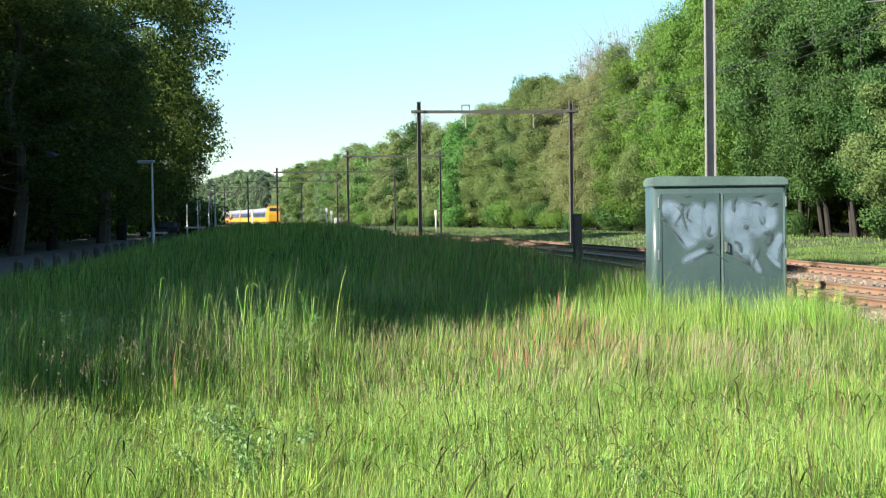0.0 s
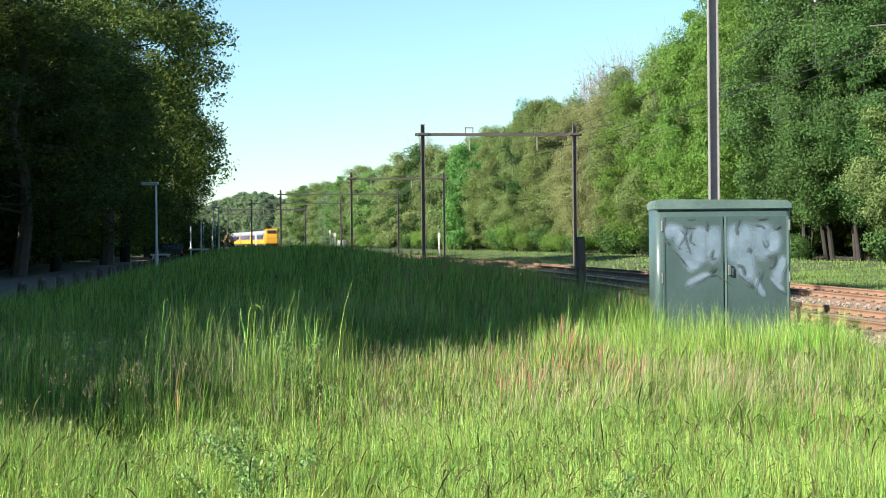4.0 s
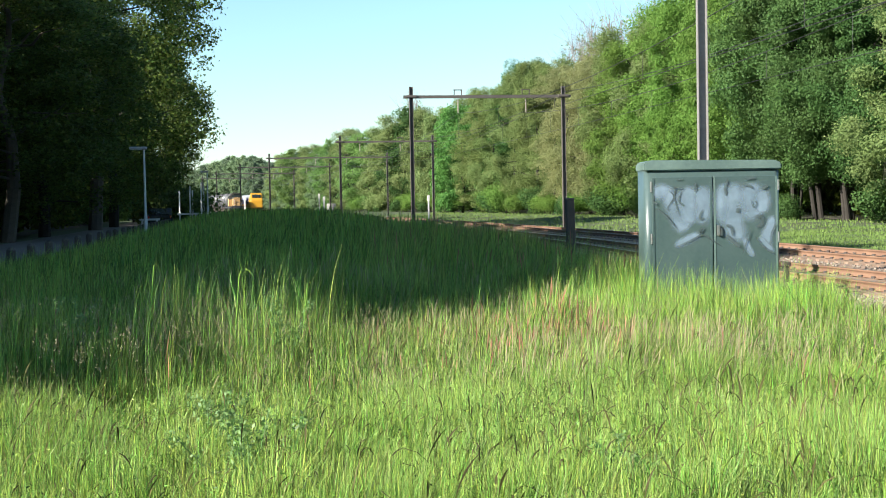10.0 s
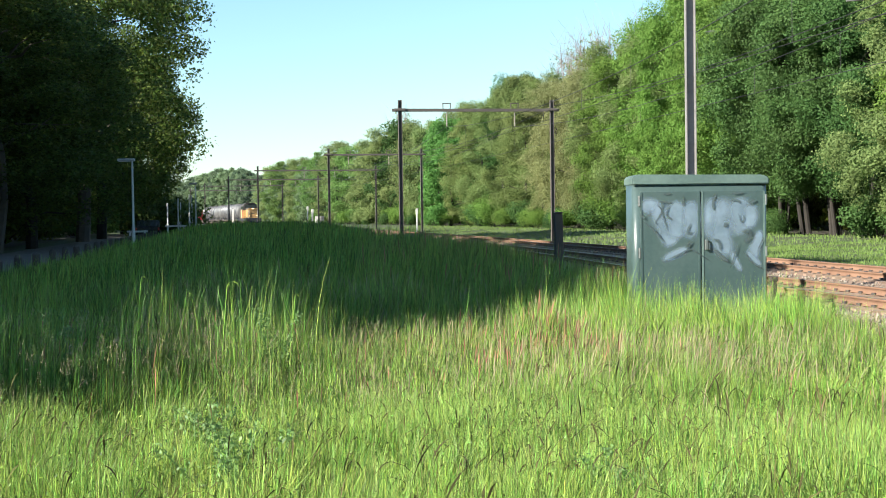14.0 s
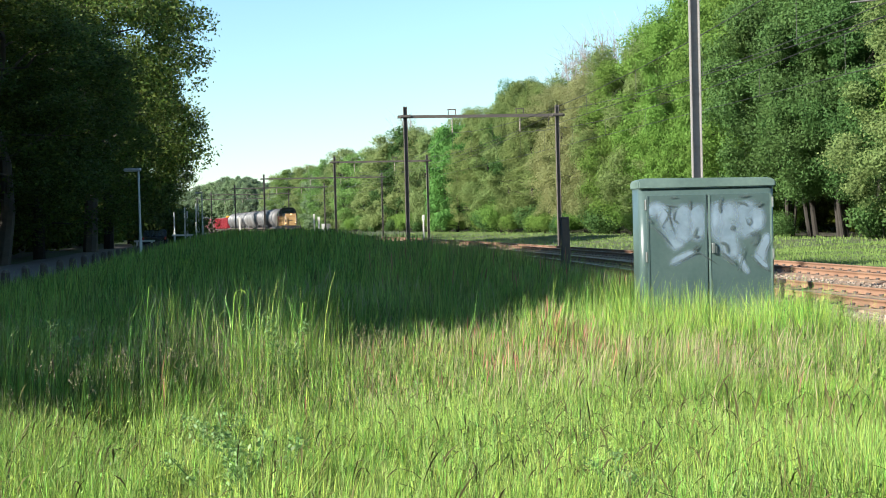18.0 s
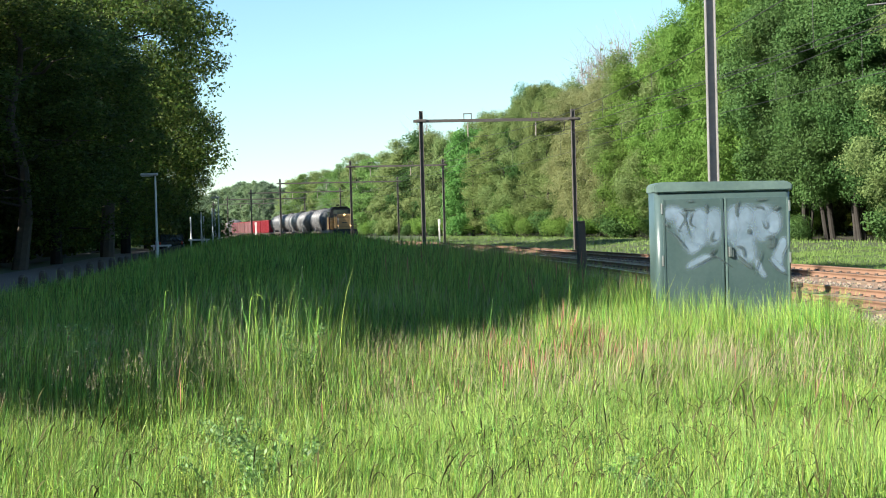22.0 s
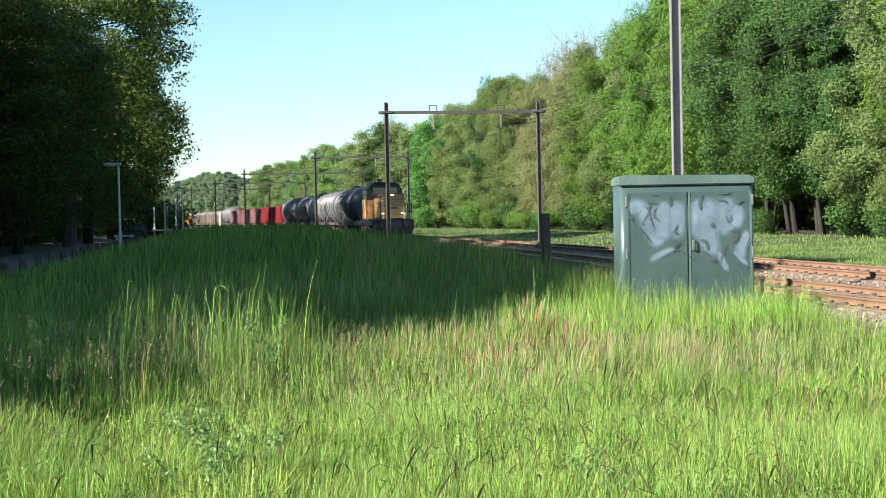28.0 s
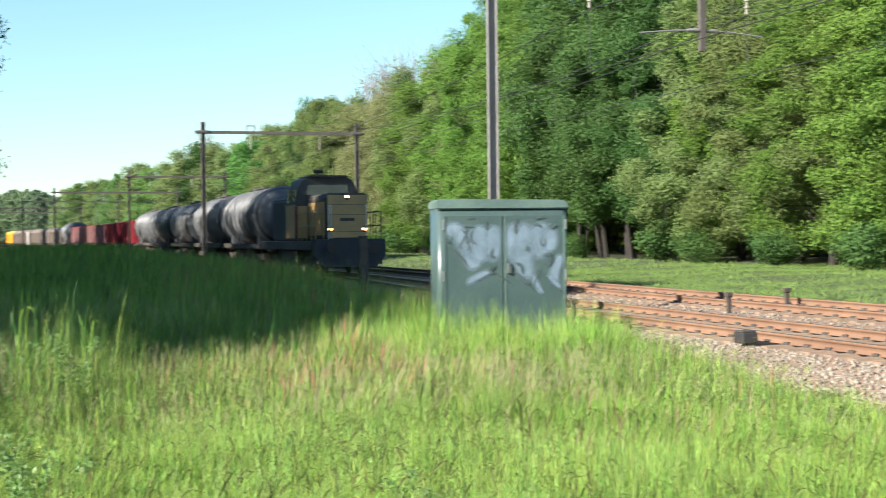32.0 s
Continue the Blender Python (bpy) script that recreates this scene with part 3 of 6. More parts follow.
# ---- switch cabinet with spray paint ----
CAB_W, CAB_D, CAB_H = 1.31, 0.42, 1.62
cab_x, cab_y = 13.5 * math.sin(radians(12.1)), 13.5 * math.cos(radians(12.1))
CAB_Z = 1.87 - CAB_H
cabinet = empty("switch_cabinet", pose(cab_x, cab_y, CAB_Z, 0, 0, 0.5), "dull green steel trackside cabinet covered in white spray paint", "electrical cabinet")
w, d, h = CAB_W / 2, CAB_D / 2, CAB_H
part("plinth", B(-w + 0.03, w - 0.03, -d + 0.03, d - 0.03, -0.35, 0.12, bevel=0.01), M_CONC, cabinet)
bm = B(-w, w, -d, d, 0.10, h - 0.08)
bmesh.ops.bevel(bm, geom=[e for e in bm.edges if abs(e.verts[0].co.z - e.verts[1].co.z) > 0.5], offset=0.06, segments=6, affect="EDGES", profile=0.5)
body = part("body", bm, M_CABINET, cabinet)
for p in body.data.polygons:
    p.use_smooth = abs(p.normal.z) < 0.5
bm = bmesh.new()
prism(bm, [(-w - 0.006, h - 0.09), (w + 0.012, h - 0.09), (w + 0.012, h - 0.03), (w - 0.05, h), (-w + 0.05, h + 0.015), (-w - 0.006, h - 0.01)], "y", -d - 0.026, d + 0.03)
bmesh.ops.bevel(bm, geom=bm.edges[:], offset=0.012, segments=2, affect="EDGES")
part("lid", bm, M_CAB_LID, cabinet, "pale sun-bleached lid")
for side, a, b in ((-1, -w + 0.07, -0.008), (1, 0.008, w - 0.03)):
    door = part("door", B(a, b, -d - 0.016, -d - 0.001, 0.14, h - 0.15, bevel=0.005), M_CABINET, cabinet)
    for z in (0.88, h - 0.24):
        bm = bmesh.new()
        e = a - 0.008 if side < 0 else b + 0.008
        rod(bm, (e, -d - 0.014, z - 0.05), (e, -d - 0.014, z + 0.05), 0.013)
        part("hinge", bm, M_CHROME, door, "pale worn hinge")
    bm = bmesh.new()
    prism(bm, [(a, -d - 0.021), (a + 0.018, -d - 0.021), (a + 0.018, -d - 0.014), (a, -d - 0.014)], "z", 0.15, h - 0.16)
    prism(bm, [(b - 0.018, -d - 0.021), (b, -d - 0.021), (b, -d - 0.014), (b - 0.018, -d - 0.014)], "z", 0.15, h - 0.16)
    part("door_edge", bm, M_CAB_LID if side > 0 else M_CABINET, door)
bm = B(0.035, 0.065, -d - 0.045, -d - 0.016, 0.90, 1.0, bevel=0.006)
box(bm, 0.07, 0.085, -d - 0.035, -d - 0.016, 0.90, 0.97)
part("handle", bm, M_CHROME, cabinet, "chrome lever handle")


def stroke(bm, pts, wide, y, n=10):
    """A flat brush stroke of even thickness through a few points on the front."""
    c = glide(np.array(pts, float), n)
    t = np.gradient(c, axis=0)
    t /= np.maximum(np.hypot(t[:, 0], t[:, 1]), 1e-6)[:, None]
    k = len(c)
    prof = wide * (0.75 + 0.25 * np.sin(np.linspace(0.4, 2.9, k)))
    a, b = c + np.stack([-t[:, 1], t[:, 0]], 1) * prof[:, None], c - np.stack([-t[:, 1], t[:, 0]], 1) * prof[:, None]
    lay = bm.verts.layers.float.get("paint") or bm.verts.layers.float.new("paint")
    cols = [[bm.verts.new((max(-0.585, min(0.615, p[0])), y, min(1.455, p[1]))) for p in q] for q in (a, c, b)]
    for i, v in enumerate(cols[1]):
        v[lay] = min(1.0, 4.0 * min(i + 0.3, k - 0.7 - i) / k + 0.15)
    for i in range(k - 1):
        for l, r in ((0, 1), (1, 2)):
            bm.faces.new((cols[l][i], cols[l][i + 1], cols[r][i + 1], cols[r][i]))


FRONT = -d - 0.018


def spray(name, material, strokes, y, label):
    """Spray strokes on the cabinet's doors; points and half widths in centimetres from the doors' middle and the plinth."""
    for k, (pts, wide) in enumerate(strokes):
        bm = bmesh.new()
        stroke(bm, [(a / 100, z / 100) for a, z in pts], wide * (1.85 if name == "white_stroke" else 1.25) / 100, y - 0.0004 * k)
        part(name, bm, material, cabinet, label)


spray("white_stroke", M_SPRAY, [
    ([(-59, 129), (-49, 133), (-39, 128)], 5.8), ([(-44, 136), (-38, 120), (-30, 104), (-23, 96)], 7.4), ([(-24, 139), (-24, 120), (-20, 100)], 8.7), ([(-10, 139), (-9, 122), (-11, 100)], 6.8), ([(-38, 80), (-24, 87), (-12, 92)], 3.3), ([(9, 141), (11, 122), (9, 100)], 7.0)], FRONT - 0.0004, "cloudy white spray paint stroke")
spray("white_stroke", M_SPRAY, [
    ([(20, 142), (22, 122), (20, 100), (30, 83)], 8.7), ([(36, 141), (38, 124), (36, 102)], 8.7), ([(46, 134), (48, 122), (44, 111)], 6.2), ([(56, 109), (57, 100), (51, 89), (54, 78)], 4.6), ([(30, 89), (34, 77), (40, 69)], 2.5), ([(44, 89), (51, 81), (59, 74)], 2.3)], FRONT - 0.0032, "cloudy white spray paint stroke")
spray("dark_stroke", M_SPRAY_DARK, [
    ([(-43, 135), (-38, 128), (-44, 117), (-40, 116)], 0.7), ([(-36, 137), (-37, 126), (-32, 109)], 1.0), ([(-30, 134), (-33, 124), (-27, 119)], 1.0), ([(-40, 137), (-28, 136)], 1.0), ([(-17, 142), (-17, 137), (-16, 132)], 1.7), ([(-36, 144), (-28, 145)], 1.0), ([(-10, 116), (-13, 107), (-8, 107)], 1.5), ([(-11, 99), (-13, 93), (-8, 99)], 1.7), ([(-39, 79), (-24, 85), (-11, 91), (-3, 87), (9, 79)], 1.0), ([(12, 91), (20, 83), (27, 78)], 2.1), ([(14, 145), (12, 135), (13, 128)], 1.7), ([(30, 144), (38, 145), (45, 148)], 1.5), ([(29, 138), (36, 137), (39, 134)], 1.4)], FRONT - 0.006, "thin dark spray paint line")
spray("dark_stroke", M_SPRAY_DARK, [
    ([(22, 115), (24, 114), (26, 113)], 2.9), ([(36, 125), (39, 117), (42, 120), (40, 124)], 0.9), ([(39, 108), (47, 107), (46, 100), (40, 98)], 2.7), ([(11, 100), (17, 98), (19, 89)], 1.9), ([(53, 138), (47, 134)], 1.7), ([(36, 97), (31, 81), (28, 72)], 0.8), ([(40, 89), (50, 77), (60, 71)], 1.0), ([(61, 102), (55, 90)], 0.8), ([(-60, 125), (-54, 121)], 1.4), ([(-57, 119), (-46, 110), (-36, 98)], 1.0)], FRONT - 0.0115, "thin dark spray paint line")

# ---- posts and small trackside things ----
px, py = 24 * math.sin(radians(6.45)), 24 * math.cos(radians(6.45))
pz = float(land(px, py))
post = empty("timber_post", pose(px, py, pz, 1.0, -1.5, 10), "weathered dark timber post standing in tall grass", "post")
bm = B(-0.07, 0.07, -0.07, 0.07, -0.3, 1.52 - pz, bevel=0.012)
part("post_shaft", bm, M_WOOD, post)
part("post_top", B(-0.075, 0.075, -0.075, 0.075, 1.52 - pz, 1.55 - pz, bevel=0.01), M_WOOD, post)
bx, by = 25 * math.sin(radians(8.35)), 25 * math.cos(radians(8.35))
duct = empty("cable_pit", pose(bx, by, float(land(bx, by)), 0, 0, 7), "low grey concrete cable pit half hidden by grass", "cable pit")
part("pit_wall", B(-0.30, 0.30, -0.3, 0.3, -0.2, 0.16, bevel=0.02), M_CONC, duct)
part("pit_cover", B(-0.33, 0.33, -0.33, 0.33, 0.16, 0.24, bevel=0.015), M_CONC, duct)

# bollards along the road's edge
boll = empty("bollard", None, "short dark wooden bollard at the grass edge of the road", "bollard", "bollards along the road")
bm = bmesh.new()
rod(bm, (0, 0, -0.2), (0, 0, 0.62), 0.115, 0.105, seg=10)
part("bollard_shaft", bm, M_WOOD, boll)
bm = bmesh.new()
rod(bm, (0, 0, 0.62), (0, 0, 0.68), 0.105, 0.06, seg=10)
part("bollard_cap", bm, M_WOOD, boll)
first = True
for s in np.arange(34, 112, 3.1):
    x, y, _ = on_line(s, -17.9)
    m = pose(x, y, float(land(x, y)), random.uniform(-3, 3), random.uniform(-3, 3), random.uniform(0, 90))
    if first:
        boll.matrix_world = m
        first = False
    else:
        copy_thing(boll, m)


def street_lamp(x, y, z, high, arm=0.9, turn=0):
    p = empty("street_lamp", pose(x, y, z, 0, 0, turn), "slim grey street lamp with a flat head beside the road", "street lamp", "street lamps")
    bm = bmesh.new()
    rod(bm, (0, 0, -0.2), (0, 0, high), 0.065, 0.045, seg=10)
    part("pole", bm, M_LAMP, p)
    bm = bmesh.new()
    rod(bm, (0, 0, 0), (0, 0, 1.1), 0.085, 0.08, seg=10)
    part("pole_base", bm, M_LAMP, p)
    head = part("lamp_head", B(-arm, 0.12, -0.14, 0.14, high, high + 0.13, bevel=0.04), M_LAMPHEAD, p)
    part("diffuser", B(-arm + 0.06, -0.1, -0.11, 0.11, high - 0.02, high + 0.005, bevel=0.008), M_WHITE, head)


def polar(azimuth, dist):
    return dist * math.sin(radians(azimuth)), dist * math.cos(radians(azimuth))


for azimuth, dist, high, arm in ((-11.32, 66, 4.2, 0.68), (-8.78, 108, 3.65, 0.5)):
    x, y = polar(azimuth, dist)
    street_lamp(x, y, float(land(x, y)), high, arm)
for azimuth, dist, high in ((-9.5, 112, 3.0), (-9.40, 125, 2.9), (-9.04, 116, 3.3), (-8.94, 130, 3.4), (-9.93, 120, 2.9), (-10.6, 125, 2.6)):
    x, y = polar(azimuth, dist)
    p = empty("signal_post", pose(x, y, float(land(x, y))), "thin grey post beside the road", "post", "road posts")
    bm = bmesh.new()
    rod(bm, (0, 0, -0.2), (0, 0, high), 0.06, seg=8)
    part("pole", bm, M_LAMP, p)
    part("collar", B(-0.09, 0.09, -0.09, 0.09, 0.9, 1.1, bevel=0.02), M_LAMP, p)
for azimuth, dist, long in ((-11.16, 92, 1.35), (-9.61, 98, 1.5)):
    x, y = polar(azimuth, dist)
    rail_t = empty("road_barrier", pose(x, y, float(land(x, y)), 0, 0, 8), "low white steel barrier beside the road", "barrier", "road barriers")
    part("barrier_beam", B(-long / 2, long / 2, -0.05, 0.05, 0.72, 0.84, bevel=0.02), M_WHITE, rail_t)
    for e in (-long / 2 + 0.2, long / 2 - 0.2):
        part("barrier_post", B(e - 0.06, e + 0.06, -0.06, 0.06, -0.2, 0.72, bevel=0.01), M_WHITE, rail_t)

# small relay boxes and posts by the far portals
for azimuth, dist, wide, high, m in ((-4.15, 190, 0.16, 3.0, M_WHITE), (-3.95, 190, 0.22, 2.6, M_WHITE), (-3.78, 185, 0.30, 1.6, M_WHITE), (-3.55, 180, 0.4, 1.6, M_CONC), (0.45, 150, 0.16, 2.3, M_WHITE), (-7.25, 262, 0.3, 3.2, M_WHITE)):
    x, y = polar(azimuth, dist)
    z = float(land(x, y))
    p = empty("relay_post", pose(x, y, z, 0, 0, 10), "small pale trackside post among the grass", "post", "trackside posts")
    part("post_body", B(-wide / 2, wide / 2, -wide / 2, wide / 2, -0.3, high - z - 0.6, bevel=0.02), m, p)
    part("post_head", B(-wide / 2 - 0.05, wide / 2 + 0.05, -wide / 2, wide / 2 + 0.03, high - z - 0.6, high - z, bevel=0.02), m, p)


# ---- parked car on the road ----
def car(m):
    p = empty("parked_car", m, "dark parked car in the shade of the trees", "car")
    bm = bmesh.new()
    prism(bm, [(-2.1, 0.3), (2.1, 0.3), (2.15, 0.75), (1.35, 0.95), (0.75, 1.42), (-1.2, 1.46), (-2.0, 1.0), (-2.15, 0.7)], "x", -0.85, 0.85)
    bmesh.ops.bevel(bm, geom=bm.edges[:], offset=0.07, segments=2, affect="EDGES")
    part("car_body", bm, M_CAR, p, smooth=False)
    bm = bmesh.new()
    prism(bm, [(-2.02, 1.02), (-1.96, 1.0), (-1.22, 1.42), (-1.28, 1.43)], "x", -0.68, 0.68)
    part("rear_window", bm, M_GLASS, p)
    for x in (-0.80, 0.80):
        for y in (-1.35, 1.35):
            bm = bmesh.new()
            rod(bm, (x - 0.1, y, 0.32), (x + 0.1, y, 0.32), 0.32, seg=16)
            wh = part("wheel", bm, M_RUBBER, p)
            bm = bmesh.new()
            rod(bm, (x - 0.11, y, 0.32), (x + 0.11, y, 0.32), 0.19, seg=12)
            part("rim", bm, M_CHROME, wh)
        part("tail_light", B(x - 0.1, x + 0.02, -2.17, -2.08, 0.7, 0.92, bevel=0.02), M_TAIL, p)


x, y = polar(-10.72, 104)
car(pose(x, y, float(land(x, y)) + 0.05, 0, 0, 10))
# ---- trees ----
def leaves(rng, centres, radii, count, size, droop=0.0, corners=3, loose=0.0):
    """Small four-cornered leaves scattered through clumps."""
    k = rng.choice(len(centres), count, p=radii ** 2 / (radii ** 2).sum())
    d = rng.normal(size=(count, 3))
    d /= np.linalg.norm(d, axis=1)[:, None]
    r = radii[k, None] * rng.random((count, 1)) ** 0.36 * (1 + loose * np.abs(rng.normal(size=(count, 1))))
    p = centres[k] + d * r * np.array([1, 1, 0.8])
    a = rng.normal(size=(count, 3))
    a[:, 2] -= droop
    a /= np.linalg.norm(a, axis=1)[:, None]
    out = p - centres.mean(0)
    out /= np.maximum(np.linalg.norm(out, axis=1)[:, None], 1e-6)
    nrm = 1.15 * d + 0.6 * out + 0.5 * rng.normal(size=(count, 3)) + np.array([0, 0, 0.4])
    b = np.cross(nrm, a)
    b /= np.maximum(np.linalg.norm(b, axis=1)[:, None], 1e-6)
    s = size * rng.uniform(0.6, 1.35, (count, 1))
    if corners == 3:
        return np.stack([p - a * s * 0.45 - b * s * 0.12, p + a * s * 0.15 + b * s * 0.46, p + a * s * 0.5 - b * s * 0.34], 1).reshape(-1, 3), np.arange(count * 3).reshape(-1, 3)
    v = np.stack([p - a * s * 0.5, p + b * s * 0.30 + a * s * 0.05, p + a * s * 0.55, p - b * s * 0.30 + a * s * 0.05], 1)
    return v.reshape(-1, 3), np.arange(count * 4).reshape(-1, 4)


def limb(bm, a, b, r0, r1, rng, bend=0.12, steps=3):
    a, b = Vector(a), Vector(b)
    pts = [a.lerp(b, i / steps) + (Vector(rng.normal(size=3)) * bend * (b - a).length / steps if 0 < i < steps else Vector()) for i in range(steps + 1)]
    for i in range(steps):
        f0, f1 = i / steps, (i + 1) / steps
        rod(bm, pts[i], pts[i + 1], r0 + (r1 - r0) * f0, r0 + (r1 - r0) * f1, seg=(8 if r0 > 0.1 else 4))
    return pts


def tree_meshes(seed, high, wide, low, count, size, leaf, clumps=34, bare=False, droop=0.0, trunk_r=0.24, bark=None, fork=False, loose=0.14):
    """Trunk and crown meshes of one kind of tree. low: where the crown begins; clumps: its main boughs, each with its sprays."""
    rng = np.random.default_rng(seed)
    bm = bmesh.new()
    top = Vector((rng.normal() * 0.5, rng.normal() * 0.5, high * 0.86))
    spine = limb(bm, (0, 0, -0.4), top, trunk_r, trunk_r * 0.2, rng, 0.06, 5)
    if fork:
        for q in range(2):
            an = rng.uniform(0, 6.28)
            limb(bm, (0.35 * math.cos(an), 0.35 * math.sin(an), -0.4), (1.0 * math.cos(an), 1.0 * math.sin(an), high * 0.6), trunk_r * 0.8, trunk_r * 0.25, rng, 0.05, 4)
    cs, rs = [], []
    for i in range(clumps):
        f = (i + rng.random()) / clumps
        z = low + (high - low) * (f * 0.93)
        round_off = math.sin(math.pi * min(0.96, 0.24 + 0.70 * f)) ** 0.75
        reach = wide * round_off * (0.45 + 0.5 * rng.random())
        an = i * 2.4 + rng.uniform(-0.5, 0.5)
        bough = Vector((math.cos(an) * reach * 0.75, math.sin(an) * reach * 0.75, z))
        big = wide * rng.uniform(0.20, 0.36)
        out = Vector((math.cos(an), math.sin(an), 0.35 + 0.8 * f))
        for q in range(2 if bare else 8):
            way = Vector(rng.normal(size=3)) + out * 0.9
            way.normalize()
            spray_at = bough + Vector((way.x, way.y, way.z * 0.8)) * big * rng.uniform(0.5, 1.05)
            cs.append(Vector((spray_at.x, spray_at.y, max(low * 0.6, min(high, spray_at.z)))))
            rs.append(big * rng.uniform(0.28, 0.58))
        if i % 3 == 0 or bare:
            s0 = spine[min(4, 1 + int(f * 4))].lerp(spine[min(5, 2 + int(f * 4))], rng.random())
            limb(bm, (s0.x, s0.y, min(s0.z, z - 0.3)), bough, trunk_r * 0.28, 0.02, rng, 0.15)
            if bare:
                for q in range(13):
                    limb(bm, bough.lerp(s0, 0.5 * rng.random()), bough + Vector(rng.normal(size=3)) * 1.1 + Vector((0, 0, 0.9)), 0.024, 0.008, rng, 0.2, 2)
    me = bpy.data.meshes.new("trunk")
    bm.to_mesh(me)
    bm.free()
    me.materials.append(M_TWIG if bare else (bark or M_BARK_SHADED))
    v, f = leaves(rng, np.array([tuple(c) for c in cs]), np.array(rs), count, size, droop, loose=loose)
    return me, np_mesh("crown", v, f, leaf)


def plant(name, meshes, m, label, category="tree", group=""):
    t = empty(name, m, label, category, group)
    if meshes[0]:
        link_mesh("trunk", meshes[0], None, t)
    link_mesh("crown", meshes[1], None, t)
    return t


KINDS = {
    "green": tree_meshes(11, 20, 6.0, 1.6, 92000, 0.155, M_LEAF, clumps=44),
    "green_b": tree_meshes(12, 18, 6.0, 1.4, 84000, 0.16, M_LEAF, clumps=42),
    "deep": tree_meshes(13, 18, 6.2, 3.6, 92000, 0.155, M_LEAF_DARK, clumps=40, trunk_r=0.2, fork=True),
    "chestnut": tree_meshes(21, 16, 5.0, 0.8, 30000, 0.24, M_LEAF_CHESTNUT, clumps=34, loose=0.26),
    "olive": tree_meshes(14, 19, 6.0, 1.2, 66000, 0.155, M_LEAF_OLIVE, clumps=40),
    "brown": tree_meshes(27, 19, 6.2, 1.4, 70000, 0.155, M_LEAF_BROWN, clumps=42),
    "tan": tree_meshes(22, 19, 5.4, 1.2, 56000, 0.14, M_LEAF_TAN, clumps=44),
    "mid": tree_meshes(24, 20, 6.4, 0.8, 34000, 0.27, M_LEAF_MID, clumps=44, loose=0.26),
    "mid_deep": tree_meshes(25, 19, 6.4, 0.8, 30000, 0.28, M_LEAF_DARK, clumps=42, loose=0.26),
    "mid_olive": tree_meshes(26, 20, 6.2, 1.0, 32000, 0.26, M_LEAF_MID_OLIVE, clumps=44, loose=0.26),
    "bare": tree_meshes(15, 21, 4.2, 6.0, 1500, 0.20, M_LEAF_OLIVE, clumps=40, bare=True),
    "far": tree_meshes(16, 22, 5.6, 0.5, 15000, 0.42, M_LEAF_FAR_HAZE, clumps=38, loose=0.4),
    "far_deep": tree_meshes(17, 22, 5.6, 0.5, 15000, 0.42, M_LEAF_FAR_DEEP_HAZE, clumps=38, loose=0.4),
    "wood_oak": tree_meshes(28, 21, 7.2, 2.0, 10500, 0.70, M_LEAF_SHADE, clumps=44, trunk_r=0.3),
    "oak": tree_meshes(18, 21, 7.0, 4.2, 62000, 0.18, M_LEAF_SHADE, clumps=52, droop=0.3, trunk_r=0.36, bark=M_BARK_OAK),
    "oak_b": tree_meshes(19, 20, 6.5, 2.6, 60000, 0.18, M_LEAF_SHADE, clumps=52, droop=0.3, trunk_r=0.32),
}
HEIGHT = {"green": 20, "green_b": 18, "deep": 18, "chestnut": 16, "olive": 19, "brown": 19, "tan": 19, "mid": 20, "mid_deep": 19, "mid_olive": 20, "bare": 21, "far": 22, "far_deep": 22, "wood_oak": 21, "oak": 21, "oak_b": 20}
REACH = {"green": 6.0, "green_b": 6.0, "deep": 6.2, "chestnut": 5.0, "olive": 6.0, "brown": 6.2, "tan": 5.4, "mid": 6.4, "mid_deep": 6.4, "mid_olive": 6.2, "bare": 4.2, "far": 5.6, "far_deep": 5.6}
LABELS = {
    "green": "tall broadleaf tree in fresh spring green", "green_b": "tall dense broadleaf tree with bright leaves", "deep": "dense deep green chestnut tree",
    "brown": "tall tree with brownish young leaves at the forest edge", "olive": "thin tree with young olive-brown leaves", "mid": "tall broadleaf tree in fresh spring green", "mid_deep": "dense deep green chestnut tree", "mid_olive": "tall tree with young olive-brown leaves", "bare": "tall tree still almost bare, with grey twigs", "far": "distant broadleaf tree with haze put into its leaf colour", "far_deep": "distant dark green tree with haze put into its leaf colour",
    "oak": "tall dark oak in the shade beside the road", "oak_b": "dense dark oak overhanging the road", "chestnut": "bright green chestnut tree leafed down to the grass", "tan": "tall tree with pale tan young leaves and thin twigs", "wood_oak": "dense oak of the dark wood beyond the road",
}


# how high the forest stands against the sky: azimuth in degrees, rise over the eye's level per metre
SKYLINE = np.array([(-9.84, 0.0276), (-9.1, 0.0281), (-8.44, 0.0336), (-7.73, 0.0367), (-7.03, 0.0372), (-6.56, 0.0345), (-6.03, 0.0298), (-5.81, 0.0322), (-5.45, 0.0395), (-4.94, 0.0434), (-4.19, 0.0435), (-3.81, 0.0438), (-3.22, 0.0523), (-2.5, 0.0561), (-1.75, 0.0525), (-1.51, 0.0545), (-0.82, 0.0654), (-0.1, 0.0692), (0.97, 0.0683), (1.38, 0.0665), (1.86, 0.0729), (2.35, 0.0805), (3.07, 0.0823), (3.56, 0.0799), (4.23, 0.0961), (4.95, 0.1019), (5.9, 0.1013), (6.84, 0.1007), (7.8, 0.1125), (8.51, 0.1214), (9.45, 0.1194), (10.28, 0.1343), (10.87, 0.1436), (11.46, 0.1565), (12.07, 0.1822)])


def skyline(x, y):
    return EYE.z + float(np.interp(math.degrees(math.atan2(x, y)), SKYLINE[:, 0], SKYLINE[:, 1])) * math.hypot(x, y)


